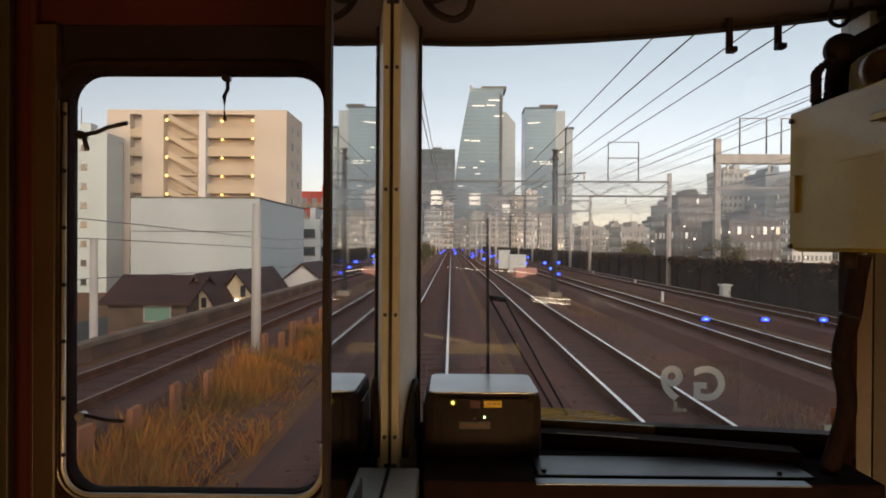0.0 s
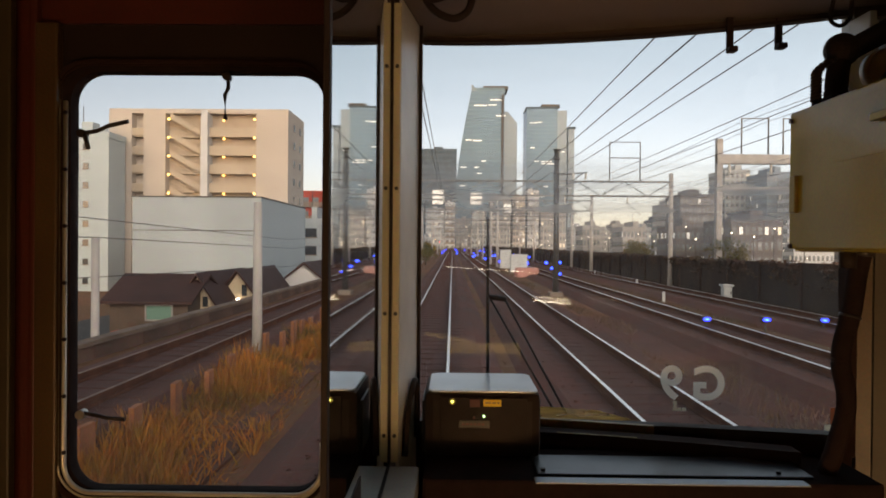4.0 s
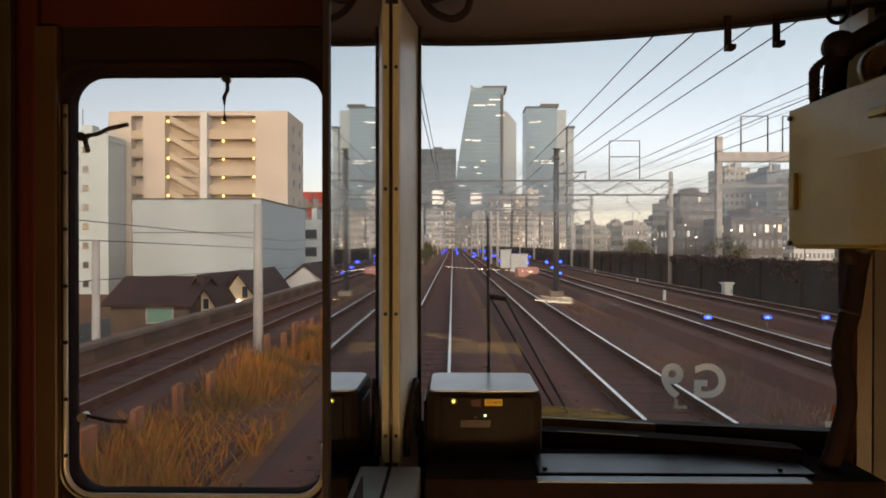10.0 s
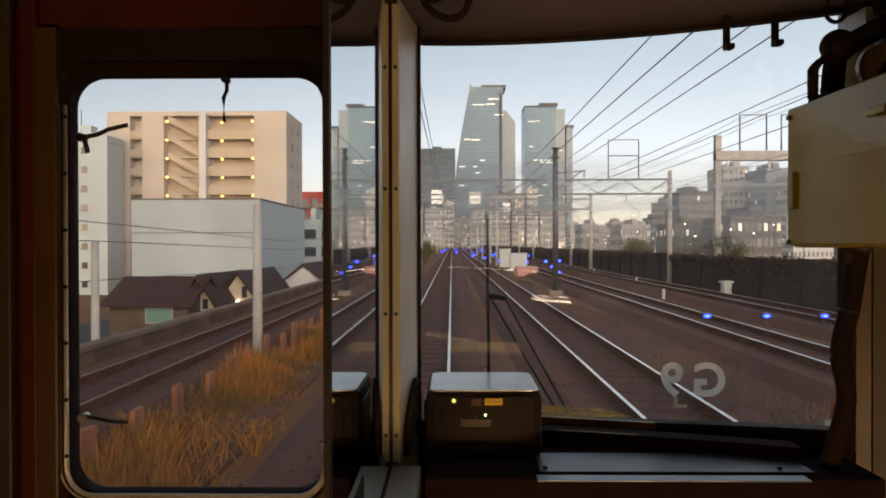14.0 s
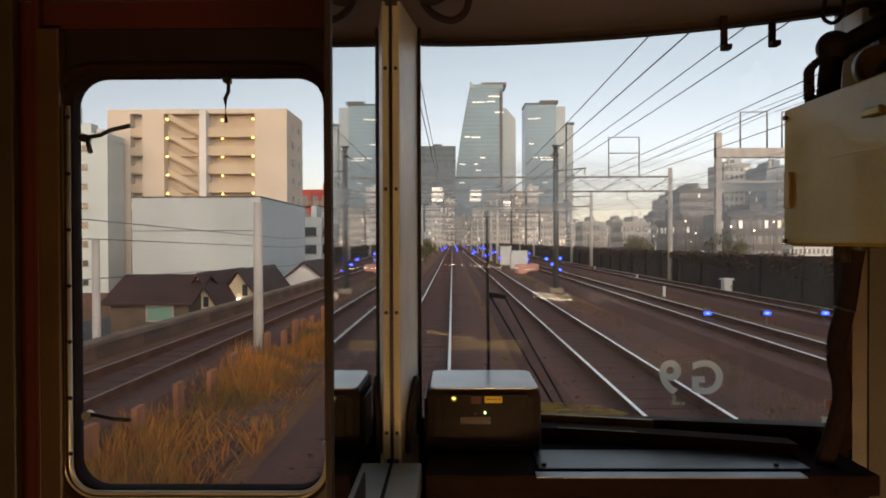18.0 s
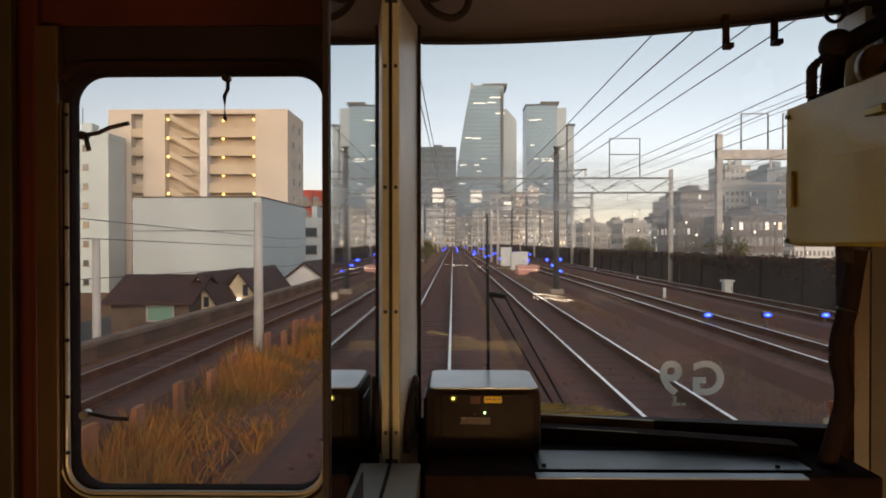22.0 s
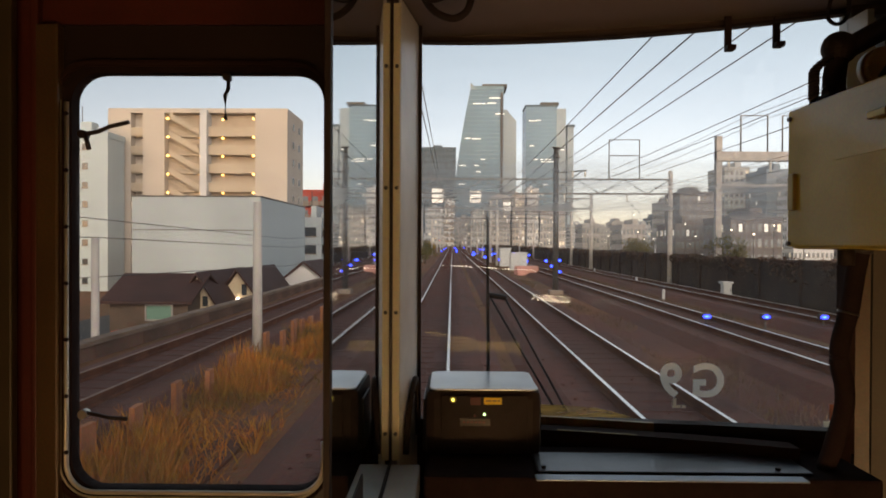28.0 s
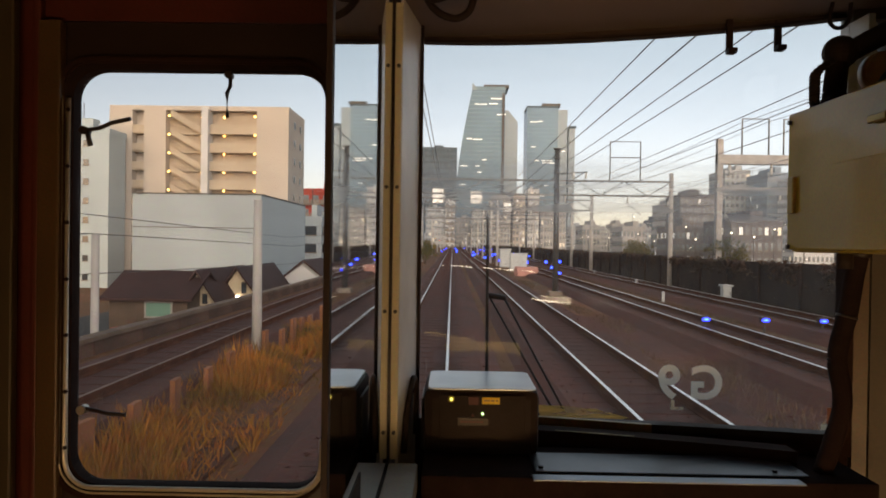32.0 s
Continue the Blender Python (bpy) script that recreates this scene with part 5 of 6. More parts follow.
# ================================================================ outside: buildings
def building(x0, x1, y0, y1, z0, z1, m, label, floors, cols, side=0, ww=0.55, wh=0.5, lit=0.2, rn=None, group="", balcony=False, roof=True, cool=0.4, bottom=0, pane=None):
    """A block with a parapet, roof gear and separate windows. side: -1 or 1 also gives windows to that flank."""
    rn = rn or RNG
    lit = lit * 0.55 if y0 > 190 else lit
    b = thing("building", ((x0 + x1) / 2, (y0 + y1) / 2, z0), label, "building", group)
    body = part("wall", cube(x0, x1, y0, y1, z0, z1), m, b)
    t = 0.25
    if roof:
        par = bmesh.new()
        for q in ((x0 - 0.1, x1 + 0.1, y0 - 0.1, y0 + t), (x0 - 0.1, x1 + 0.1, y1 - t, y1 + 0.1), (x0 - 0.1, x0 + t, y0 + t, y1 - t), (x1 - t, x1 + 0.1, y0 + t, y1 - t)):
            box(par, q[0], q[1], q[2], q[3], z1 + 0.004, z1 + 0.9)
        part("parapet", par, m, b)
        w = x1 - x0
        px = x0 + w * rn.uniform(0.2, 0.6)
        part("roof_house", cube(px, px + 0.25 * w, y0 + 1.5, y1 - 1.5, z1 + 0.004, z1 + 2.6), m, b)
        part("roof_tank", tube([(px + 0.4 * w, (y0 + y1) / 2, z1), (px + 0.4 * w, (y0 + y1) / 2, z1 + 1.8)], 0.06 * w + 0.3, 10), M_GREYB, b)
        part("aerial", tube([(px, y0 + 2, z1), (px, y0 + 2, z1 + 5)], 0.06, 5), M_DKSTEEL, b)
    fh = (z1 - z0) / floors
    faces = [("f", x1 - x0)]
    if side:
        faces.append(("s", y1 - y0))
    for tag_, width in faces:
        n = cols if tag_ == "f" else max(1, round(cols * width / (x1 - x0)))
        cw = width / n
        a, h = cw * ww / 2, fh * wh / 2
        dims = (-a, a, -0.06, 0.0, -h, h) if tag_ == "f" else (0.0, 0.06 * side, -a, a, -h, h)
        if tag_ == "s" and side < 0:
            dims = (-0.06, 0.0, -a, a, -h, h)
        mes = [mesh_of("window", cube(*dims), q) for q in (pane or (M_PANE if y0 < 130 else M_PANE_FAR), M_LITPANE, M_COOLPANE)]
        sill = mesh_of("sill", cube(-a - 0.1, a + 0.1, -0.14, 0.0, -h - 0.12, -h) if tag_ == "f" else cube(*sorted((0.0, 0.14 * side)), -a - 0.1, a + 0.1, -h - 0.12, -h), M_CONC)
        for f in range(bottom, floors):
            for c in range(n):
                k = 0 if rn.random() > lit else (2 if rn.random() < cool else 1)
                z = z0 + fh * (f + 0.55)
                at = (x0 + cw * (c + 0.5), y0, z) if tag_ == "f" else (x1 if side > 0 else x0, y0 + cw * (c + 0.5), z)
                piece("window", mes[k], at, b)
                if fh > 2.4 and width < 40 and 0 < y0 < 200:
                    piece("sill", sill, at, b)
        if balcony and tag_ == "f":
            rail_ = mesh_of("balcony", box(cube(-cw * 0.46, cw * 0.46, -1.1, 0, -fh * 0.47, -fh * 0.42), -cw * 0.46, cw * 0.46, -1.1, -1.0, -fh * 0.42, -fh * 0.08), M_CONC)
            for f in range(bottom, floors):
                for c in range(n):
                    piece("balcony", rail_, (x0 + cw * (c + 0.5), y0, z0 + fh * (f + 0.55)), b)
    return b


# --- apartment house with lit outdoor corridors
apt = thing("apartment_building", (-39, 110, -5), "beige apartment building with lit open corridors and stairs", "apartment building")
AX0, AX1, AY, AZ1, FH = -53.326, -25.489, 105.0, 22.221, 2.86
part("wall", cube(AX0, AX1, AY + 1.6, AY + 11.0, -5, AZ1), M_BEIGE, apt)
part("parapet", cube(AX0, AX1, AY + 0.1, AY + 11.1, AZ1 + 0.004, AZ1 + 0.7), M_BEIGE, apt)
for a, b in ((-53.326, -49.760), (-47.933, -44.540), (-30.447, -25.489)):
    part("pier", cube(a, b, AY, AY + 1.598, -5, AZ1), M_BEIGE, apt)
part("pier", cube(-38.799, -37.755, AY - 0.7, AY + 1.598, -5, AZ1 + 0.4), M_WHITEB, apt, "pale slim stair tower")
# The darker stucco on these inner walls paints in the recess shade.
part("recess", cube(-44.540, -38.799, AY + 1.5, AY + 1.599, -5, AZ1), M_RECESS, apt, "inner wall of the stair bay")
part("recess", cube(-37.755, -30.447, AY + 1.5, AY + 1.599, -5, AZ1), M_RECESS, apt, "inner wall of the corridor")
lamp_me = mesh_of("lamp", disc((0, 0, 0), 0.17, -0.12, "y", 10), M_LAMPW)
win_me = mesh_of("door", cube(-0.45, 0.45, -0.05, 0, -1.0, 1.0), M_RECESS)
for f in range(9):
    z = AZ1 - 0.55 - FH * (f + 1)
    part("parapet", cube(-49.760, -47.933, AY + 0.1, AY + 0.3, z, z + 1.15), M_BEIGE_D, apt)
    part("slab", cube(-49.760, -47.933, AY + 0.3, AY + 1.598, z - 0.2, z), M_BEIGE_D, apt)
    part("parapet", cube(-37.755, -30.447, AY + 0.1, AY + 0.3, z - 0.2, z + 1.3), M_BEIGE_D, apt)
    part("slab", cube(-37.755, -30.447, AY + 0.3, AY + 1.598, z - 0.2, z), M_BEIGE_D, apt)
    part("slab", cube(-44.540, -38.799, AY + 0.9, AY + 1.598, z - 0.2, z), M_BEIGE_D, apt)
    xa, xb = -43.844, -39.147
    stair = bmesh.new()
    v = [stair.verts.new(p) for y in (AY + 0.1, AY + 0.4) for p in ((xa, y, z + FH - 0.30), (xb, y, z - 0.05), (xb, y, z + 0.95), (xa, y, z + FH + 0.70))]
    for q in ((0, 1, 2, 3), (7, 6, 5, 4), (0, 4, 5, 1), (1, 5, 6, 2), (2, 6, 7, 3), (3, 7, 4, 0)):
        stair.faces.new([v[i] for i in q])
    part("stair_flight", stair, M_BEIGE_D, apt)
    for x, out in ((-44.018, 0.05), (-39.234, 0.95), (-35.754, 0.95), (-30.708, 0.05)):
        piece("lamp", lamp_me, (x, AY + out, z + FH - 0.35), apt)
    for x in (-37.235, -34.941, -33.176):
        piece("door", win_me, (x, AY + 1.5, z + 1.05), apt)
side_win = mesh_of("window", cube(0, 0.06, -0.5, 0.5, -0.55, 0.55), M_PANE)
for f in range(9):
    for y in (109.0, 113.0):
        piece("window", side_win, (AX1, y, AZ1 - 1.6 - FH * f), apt)

building(-70.0, -59.8, 112, 122, -5, 18.0, M_WHITEB, "tall white apartment building with balconies and lit landings", 9, 3, 1, lit=0.45, cool=0.7, balcony=True)
building(-57.0, -50.3, 99, 104, -5, 17.4, M_SHEET_L, "pale grey slab building beside the apartments", 8, 1, 0, ww=0.12, wh=0.3, lit=0.0)

# --- windowless grey shed building in front of it
shed = thing("warehouse", (-26, 80, -5), "windowless grey sheet-clad warehouse", "warehouse")
# Front darker, body paler: the brighter side light is put into the cladding.
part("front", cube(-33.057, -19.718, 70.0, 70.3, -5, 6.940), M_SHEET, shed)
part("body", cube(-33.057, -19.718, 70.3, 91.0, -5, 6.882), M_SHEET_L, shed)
part("coping", cube(-33.115, -19.660, 69.9, 91.1, 6.940, 7.056), M_DKSTEEL, shed)
ribs = mesh_of("seam", cube(-0.015, 0.015, -0.007, 0, -5.1, 6.5), M_SHEET)
for k in range(14):
    piece("seam", ribs, (-33.057 + 0.95 * (k + 0.5), 70.0, 0.2), shed)
part("seam", cube(-33.057, -19.718, 69.96, 70.0, 3.518 - 0.04, 3.518 + 0.04), M_DKSTEEL, shed, "dark horizontal seam")

# --- small houses
def house(x0, x1, y0, y1, zb, ze, zr, gable, label, m=None):
    """gable: 'x' has its ridge across the view, 'y' shows the gable end."""
    h = thing("house", ((x0 + x1) / 2, (y0 + y1) / 2, zb), label, "house", "small houses")
    part("wall", cube(x0, x1, y0, y1, zb, ze), m or M_PLASTER, h)
    o = 0.45
    bm = bmesh.new()
    if gable == "x":
        ym = (y0 + y1) / 2
        ends = [[(x, y0 - o, ze - 0.2), (x, ym, zr), (x, y1 + o, ze - 0.2), (x, y1 + o, ze - 0.38), (x, ym, zr - 0.2), (x, y0 - o, ze - 0.38)] for x in (x0 - o, x1 + o)]
        tri = [[(x, y0, ze), (x, ym, zr - 0.25), (x, y1, ze)] for x in (x0, x1)]
    else:
        xm = (x0 + x1) / 2
        ends = [[(x0 - o, y, ze - 0.2), (xm, y, zr), (x1 + o, y, ze - 0.2), (x1 + o, y, ze - 0.38), (xm, y, zr - 0.2), (x0 - o, y, ze - 0.38)] for y in (y0 - o, y1 + o)]
        tri = [[(x0, y, ze), (xm, y, zr - 0.25), (x1, y, ze)] for y in (y0, y1)]
    a, b = [[bm.verts.new(p) for p in e] for e in ends]
    for i in range(6):
        bm.faces.new((a[i], a[(i + 1) % 6], b[(i + 1) % 6], b[i]))
    bm.faces.new(a), bm.faces.new(b[::-1])
    part("roof", bm, M_ROOF, h)
    g = bmesh.new()
    p, q = [[g.verts.new(c) for c in t] for t in tri]
    g.faces.new(p), g.faces.new(q[::-1])
    for i in range(3):
        g.faces.new((p[i], p[(i + 1) % 3], q[(i + 1) % 3], q[i]))
    part("gable", g, m or M_PLASTER, h)
    return h


h1 = house(-22.237, -17.133, 44, 50, -5.0, -1.35, 0.12, "x", "old house with a dark tiled roof and a green-lit window", M_OLDWALL)
part("window", cube(-19.831, -18.154, 43.94, 44.0, -2.767, -1.819), M_GREENWIN, h1, "dim green-lit window")
part("window_frame", ring_plate([(-19.904, -2.840), (-18.081, -2.840), (-18.081, -1.746), (-19.904, -1.746)], [(-19.795, -2.731), (-18.191, -2.731), (-18.191, -1.856), (-19.795, -1.856)], 43.9, 43.98), M_GALV, h1)
part("door", cube(-20.998, -20.487, 43.94, 44.0, -5, -2.9), M_BRICKD, h1)
h2 = house(-18.370, -16.235, 46.2, 56, -5.0, -1.9, 0.25, "y", "cream plastered house with a dark gabled roof")
part("window", cube(-16.959, -16.616, 46.14, 46.2, -2.083, -1.397), M_PANE, h2)
h3 = house(-17.067, -14.582, 50.2, 60, -5.0, -1.7, 0.35, "y", "cream plastered house with a dark gabled roof and a porch lamp")
part("porch_lamp", disc((-15.783, 50.1, -1.925), 0.14, -0.1, "y"), M_LAMPC, h3, "lit porch lamp")
part("window", cube(-15.534, -15.162, 50.14, 50.2, -1.635, -0.807), M_PANE, h3)
house(-34, -27, 38, 46, -5, -2.2, -0.2, "x", "white house with a dark roof", M_WHITEB)
house(-15.5, -11.5, 62, 70, -5, -1.2, 0.6, "y", "white house with a dark gabled roof", M_WHITEB)
house(-16, -11.8, 98, 106, -5, -1.0, 1.0, "y", "white house with a dark gabled roof", M_WHITEB)
house(-15, -11.5, 114, 124, -5, -0.5, 1.4, "x", "grey house with a dark roof", M_SHEET)

vend = thing("vending_machine", (-19.6, 40.2, -5.0), "red drinks vending machine beside the old house", "vending machine")
part("body", cube(-20.1, -19.1, 39.9, 40.6, -4.97, -3.0, 0.03), M_REDB, vend)
part("window", cube(-20.0, -19.2, 39.86, 39.9, -4.0, -3.15), M_PANE, vend, "dark glass front")
part("slot", cube(-19.9, -19.3, 39.86, 39.9, -4.7, -4.45), M_BLACK, vend)
building(-21.5, -18.5, 96, 106, -5, 4.9, M_SHEET, "slim blue-grey shed block beside the street", 4, 1, 1, lit=0.0)
building(-33.5, -22.5, 150, 172, -5, 13.0, M_REDB, "bright red apartment block with balconies", 6, 5, 1, lit=0.12, balcony=True)
building(-30.0, -26.5, 158, 170, 13.0, 16.0, M_REDB, "red roof storey of the apartment block", 1, 1, 1, lit=0.0, roof=False)
building(-38.0, -21.0, 234, 250, -5, 8.2, M_BRICKD, "dark red brick office block with balconies", 4, 5, 1, lit=0.1, balcony=True)
building(-50.0, -25.5, 287, 310, -5, 17.0, M_REDB, "large red apartment block with stair balconies", 6, 7, 1, lit=0.08)
solid("facade_sign", cube(-47.5, -44.0, 286.6, 286.95, 12.4, 15.0, 0.05), M_ADBLUE, "blue square sign on the red block", "sign")
building(-35.0, -18.5, 314, 330, -5, 14.2, M_WHITEB, "white apartment block with balconies", 7, 5, 1, lit=0.25, balcony=True)
building(-27.0, -17.2, 334, 348, -5, 18.0, M_BEIGE, "beige apartment block beside the line", 8, 3, 1, lit=0.1)
building(-40.0, -24.0, 262, 272, -5, 1.6, M_WHITEB, "low white shop with a flat roof", 2, 5, 1, lit=0.3)
# --- mid distance, along the line
building(-4.988, 1.425, 430, 445, -5, 27.950, M_WHITEB, "slim white apartment tower with lit landings", 9, 2, 1, lit=0.2, cool=0.9, balcony=True)
building(-17.100, -5.700, 432, 450, -5, 24.032, M_GREYB, "grey office block with lit windows", 8, 6, 1, lit=0.12)
building(2.237, 11.930, 450, 470, -5, 18.5, M_BROWNB, "brown office block in the middle distance", 8, 5, 1, lit=0.2)
building(12.394, 23.331, 440, 460, -5, 22.5, M_GREYB, "grey office block with a lit rooftop sign", 8, 6, 1, lit=0.1)
building(22.966, 35.493, 420, 440, -5, 30.486, M_BROWNB, "brown hotel block with lit windows", 10, 6, 1, lit=0.1)
building(37.763, 45.601, 430, 446, -5, 31.869, M_BEIGE, "pale office block with many lit floors", 9, 4, 1, lit=0.35)
building(48.119, 55.410, 440, 456, -5, 36.931, M_WHITEB, "slim white block with lit floors", 10, 4, 1, lit=0.3)
building(56.868, 72.908, 442, 462, -5, 23.079, M_BROWNB, "low brown office block beside the tracks", 6, 8, -1, lit=0.2)
for bx0, bx1, bz0, bz1, y, m_, lab in (
    (11.275, 18.549, 28.124, 35.398, 439, M_STRIP, "glowing white billboard standing on a roof"),
    (25.054, 30.969, 20.742, 29.094, 420, M_BLUEB, "blue-grey sign board on a facade"),
    (30.969, 35.841, 22.134, 27.354, 420, M_STRIP, "glowing white sign on a facade"),
    (-12.855, -6.070, 27.653, 36.580, 431, M_STRIP, "pale glowing sign standing on a roof"),
):
    s = thing("billboard", (bx0, y, bz0), lab, "billboard", "rooftop signs")
    part("panel", cube(bx0, bx1, y - 0.4, y - 0.1, bz0, bz1), m_, s)
    part("frame", ring_plate([(bx0 - 0.3, bz0 - 0.3), (bx1 + 0.3, bz0 - 0.3), (bx1 + 0.3, bz1 + 0.3), (bx0 - 0.3, bz1 + 0.3)], [(bx0, bz0), (bx1, bz0), (bx1, bz1), (bx0, bz1)], y - 0.5, y), M_DKSTEEL, s)
    for x in (bx0 + 0.5, bx1 - 0.5):
        part("leg", tube([(x, y + 1.5, bz0 - 6), (x, y + 0.1, bz1 - 1)], 0.15, 6), M_DKSTEEL, s)

# --- the line behind the cab
M_SLATE = mat("dark_grey_tile_facade", (0.07, 0.065, 0.065), 0.6, vary=0.2, scale=0.3, fine=4, bump=0.05)
M_SIGNRED = mat("red_sign_paint", (0.62, 0.03, 0.04), 0.5, vary=0.1, scale=0.5, fine=6, bump=0.0)
M_NET = mat("green_scaffold_net", (0.02, 0.20, 0.075), 0.8, vary=0.3, scale=0.3, fine=5, bump=0.1)
M_OCHRE = mat("ochre_tile_facade", (0.40, 0.19, 0.06), 0.75, vary=0.18, scale=0.3, fine=5, bump=0.1)
M_TRAIN = mat("scarlet_train_paint", (0.60, 0.018, 0.015), 0.3, vary=0.1, scale=0.6, fine=30, bump=0.02)
M_SIGGREEN = glow("green_signal_lens", (0.02, 1.0, 0.35), 8.0)
M_SIGYELLOW = glow("amber_signal_lens", (1.0, 0.5, 0.05), 6.0)
M_TAIL = glow("red_tail_lamp", (1.0, 0.02, 0.01), 4.0)
M_AUTUMN = mat("yellow_autumn_leaves", (0.32, 0.19, 0.02), 0.8, vary=0.4, scale=0.7, fine=9, bump=0.0, second=(0.12, 0.11, 0.02), island=0.5)

building(-44.0, -26.0, -203, -186, -5, 40.0, M_SLATE, "dark grey apartment tower with white balconies", 14, 4, 1, lit=0.1, balcony=True)
building(-24.0, -17.5, -222, -210, -5, -1.2, M_BLUEB, "low blue metal shed beside the line", 1, 3, 1, lit=0.0)
building(-45.0, -27.0, -172, -158, -5, 10.5, M_WHITEB, "white five-storey apartment block with lit windows", 5, 6, 1, lit=0.5, cool=0.1)
building(-56.0, -34.0, -150, -132, -5, 24.0, M_BEIGE, "tall beige apartment block near the line", 9, 5, 1, lit=0.1)
building(-32.0, -19.0, -136, -118, -5, 25.0, M_WHITEB, "tall pale slab building with narrow vertical windows", 8, 5, 1, ww=0.2, wh=0.7, lit=0.05)
building(-45.0, -20.0, -80, -58, -5, 15.0, M_WHITEB, "white factory office with dark window bands", 5, 5, 1, ww=0.86, wh=0.42, lit=0.05)
board = thing("roof_sign", (-32, -79.6, 15.9), "white roof board with red lettering bars", "sign")
part("panel", cube(-45.0, -20.0, -80.0, -79.6, 15.91, 19.0, 0.04), M_WHITEB, board)
for k in range(8):
    part("writing_bar", cube(-42.6 + 2.6 * k, -40.7 + 2.6 * k, -80.12, -80.0, 16.5, 18.4, 0.03), M_SIGNRED, board)
building(-38.0, -21.0, -35, -20, -5, 36.0, M_GREYB, "tall grey panel apartment tower with dark side balconies", 12, 3, 1, ww=0.25, lit=0.05, balcony=True)
building(-62.0, -48.0, -40, -26, -5, 24.0, M_BLUEB, "blue-grey apartment block near the line", 8, 4, 1, lit=0.1)
building(-34.0, -16.0, -14, -1, -5, 13.5, M_BROWNB, "brown-grey office block with a blue roof sign", 6, 6, 1, lit=0.1)
board = thing("roof_sign", (-26, -13.6, 13.5), "blue roof board with white writing bars", "sign")
part("panel", cube(-31.0, -21.0, -13.8, -13.4, 15.0, 19.2, 0.05), M_ADBLUE, board)
for x in (-30.0, -26.0, -22.0):
    part("leg", tube([(x, -13.2, 13.5), (x, -13.2, 17.5)], 0.1, 6), M_DKSTEEL, board)
for k in range(4):
    part("writing_bar", cube(-30.4 + 2.3 * k, -28.7 + 2.3 * k, -13.9, -13.8, 15.5, 17.2, 0.03), M_WHITEB, board)
for k in range(5):
    part("writing_bar", cube(-30.2 + 1.8 * k, -28.9 + 1.8 * k, -13.9, -13.8, 17.8, 18.7, 0.03), M_WHITEB, board)
house(-23, -17, -103, -95, -5, -0.8, 1.6, "x", "white house with a dark tiled roof", M_WHITEB)
house(-19, -13.5, -62, -54, -5, -0.6, 1.4, "y", "grey house with a dark gabled roof", M_OLDWALL)
house(-20, -14, -50, -41, -5, 0.6, 2.0, "x", "cream house with a dark roof")
house(-15, -11.5, -30, -22, -5, -1.0, 0.8, "y", "white house with a dark gabled roof", M_WHITEB)
house(-16.5, -12.5, -128, -124, -5, -0.2, 3.2, "y", "small house with a pointed red roof", M_REDB)

# a red train on the neighbouring line, behind
train = thing("train_car", (-5.9, -296, -0.33), "scarlet railway car standing on the neighbouring track", "train car")
part("body", cube(-7.3, -4.5, -306, -286, 0.65, 3.35, 0.18), M_TRAIN, train)
part("roof", cube(-7.1, -4.7, -305.7, -286.3, 3.352, 3.75, 0.15), M_GREYB, train, "grey roof")
part("skirt", cube(-7.1, -4.7, -305, -287, 0.0, 0.65, 0.03), M_DKSTEEL, train, "dark underframe")
for k in range(9):
    part("window", cube(-4.5, -4.47, -304.6 + 2.05 * k, -303.1 + 2.05 * k, 1.75, 2.75), M_PANE, train)
part("front_window", cube(-7.0, -4.8, -286.0, -285.97, 1.9, 2.9), M_PANE, train, "dark front window")
for y in (-303.5, -301.4, -290.6, -288.5):
    for x in (-6.47, -5.33):
        part("wheel", disc((x - 0.06, y, 0.09), 0.42, 0.12, "x", 14), M_RUST, train)
train.location.z += 0.335


def signal_mast(x, y, h, lenses, label, z=-0.45):
    ob = thing("colour_signal", (x, y, z), label, "railway signal", "line-side signals")
    part("post", tube([(x, y, z), (x, y, h)], 0.08, 10), M_GALV, ob)
    head = part("head", cube(x - 0.24, x + 0.24, y - 0.16, y + 0.1, h - 0.2, h + 0.32 * len(lenses) + 0.1, 0.05), M_BLACK, ob, "black signal head")
    for k, m_ in enumerate(lenses):
        part("lens", disc((x, y - 0.162, h + 0.1 + 0.32 * k), 0.11, -0.03, "y", 14), m_, head)
        part("hood", disc((x, y - 0.16, h + 0.14 + 0.32 * k), 0.14, -0.012, "y", 14), M_BLACK, head)
    part("step", cube(x - 0.4, x + 0.4, y - 0.2, y + 0.1, h - 1.0, h - 0.94), M_GALV, ob)


signal_mast(-3.9, -102, 4.2, (M_BLACK, M_SIGGREEN), "line-side signal showing green")
signal_mast(-10.2, -84, 4.4, (M_BLACK, M_SIGGREEN), "line-side signal showing green", z=-5.0)
signal_mast(-7.5, 402, 3.4, (M_SIGRED, M_BLACK), "line-side signal showing red", z=-5.0)
signal_mast(-8.8, 402, 3.4, (M_SIGRED, M_BLACK), "line-side signal showing red", z=-5.0)
signal_mast(-10.2, 402, 4.6, (M_BLACK, M_SIGYELLOW), "line-side signal showing amber", z=-5.0)
tree(-3.7, -82, -0.5, 3.4, 2.2, 21, "olive autumn bush on the embankment")
tree(-3.7, -66, -0.5, 2.8, 2.0, 22, "orange autumn bush on the embankment")
tree(-3.8, -44, -0.5, 3.0, 2.2, 23, "dark green bush on the embankment")

# --- the line further on
for x, y, h, r, seed in ((-10.5, 300, 7.5, 3.4, 31), (-11.5, 312, 8.6, 4.0, 32), (-10.2, 324, 7.8, 3.6, 33), (-11.0, 338, 7.0, 3.4, 34), (-9.6, 352, 6.2, 3.0, 35)):
    tree(x, y, -5.0, h, r, seed, "yellow autumn tree beside the line", M_AUTUMN)
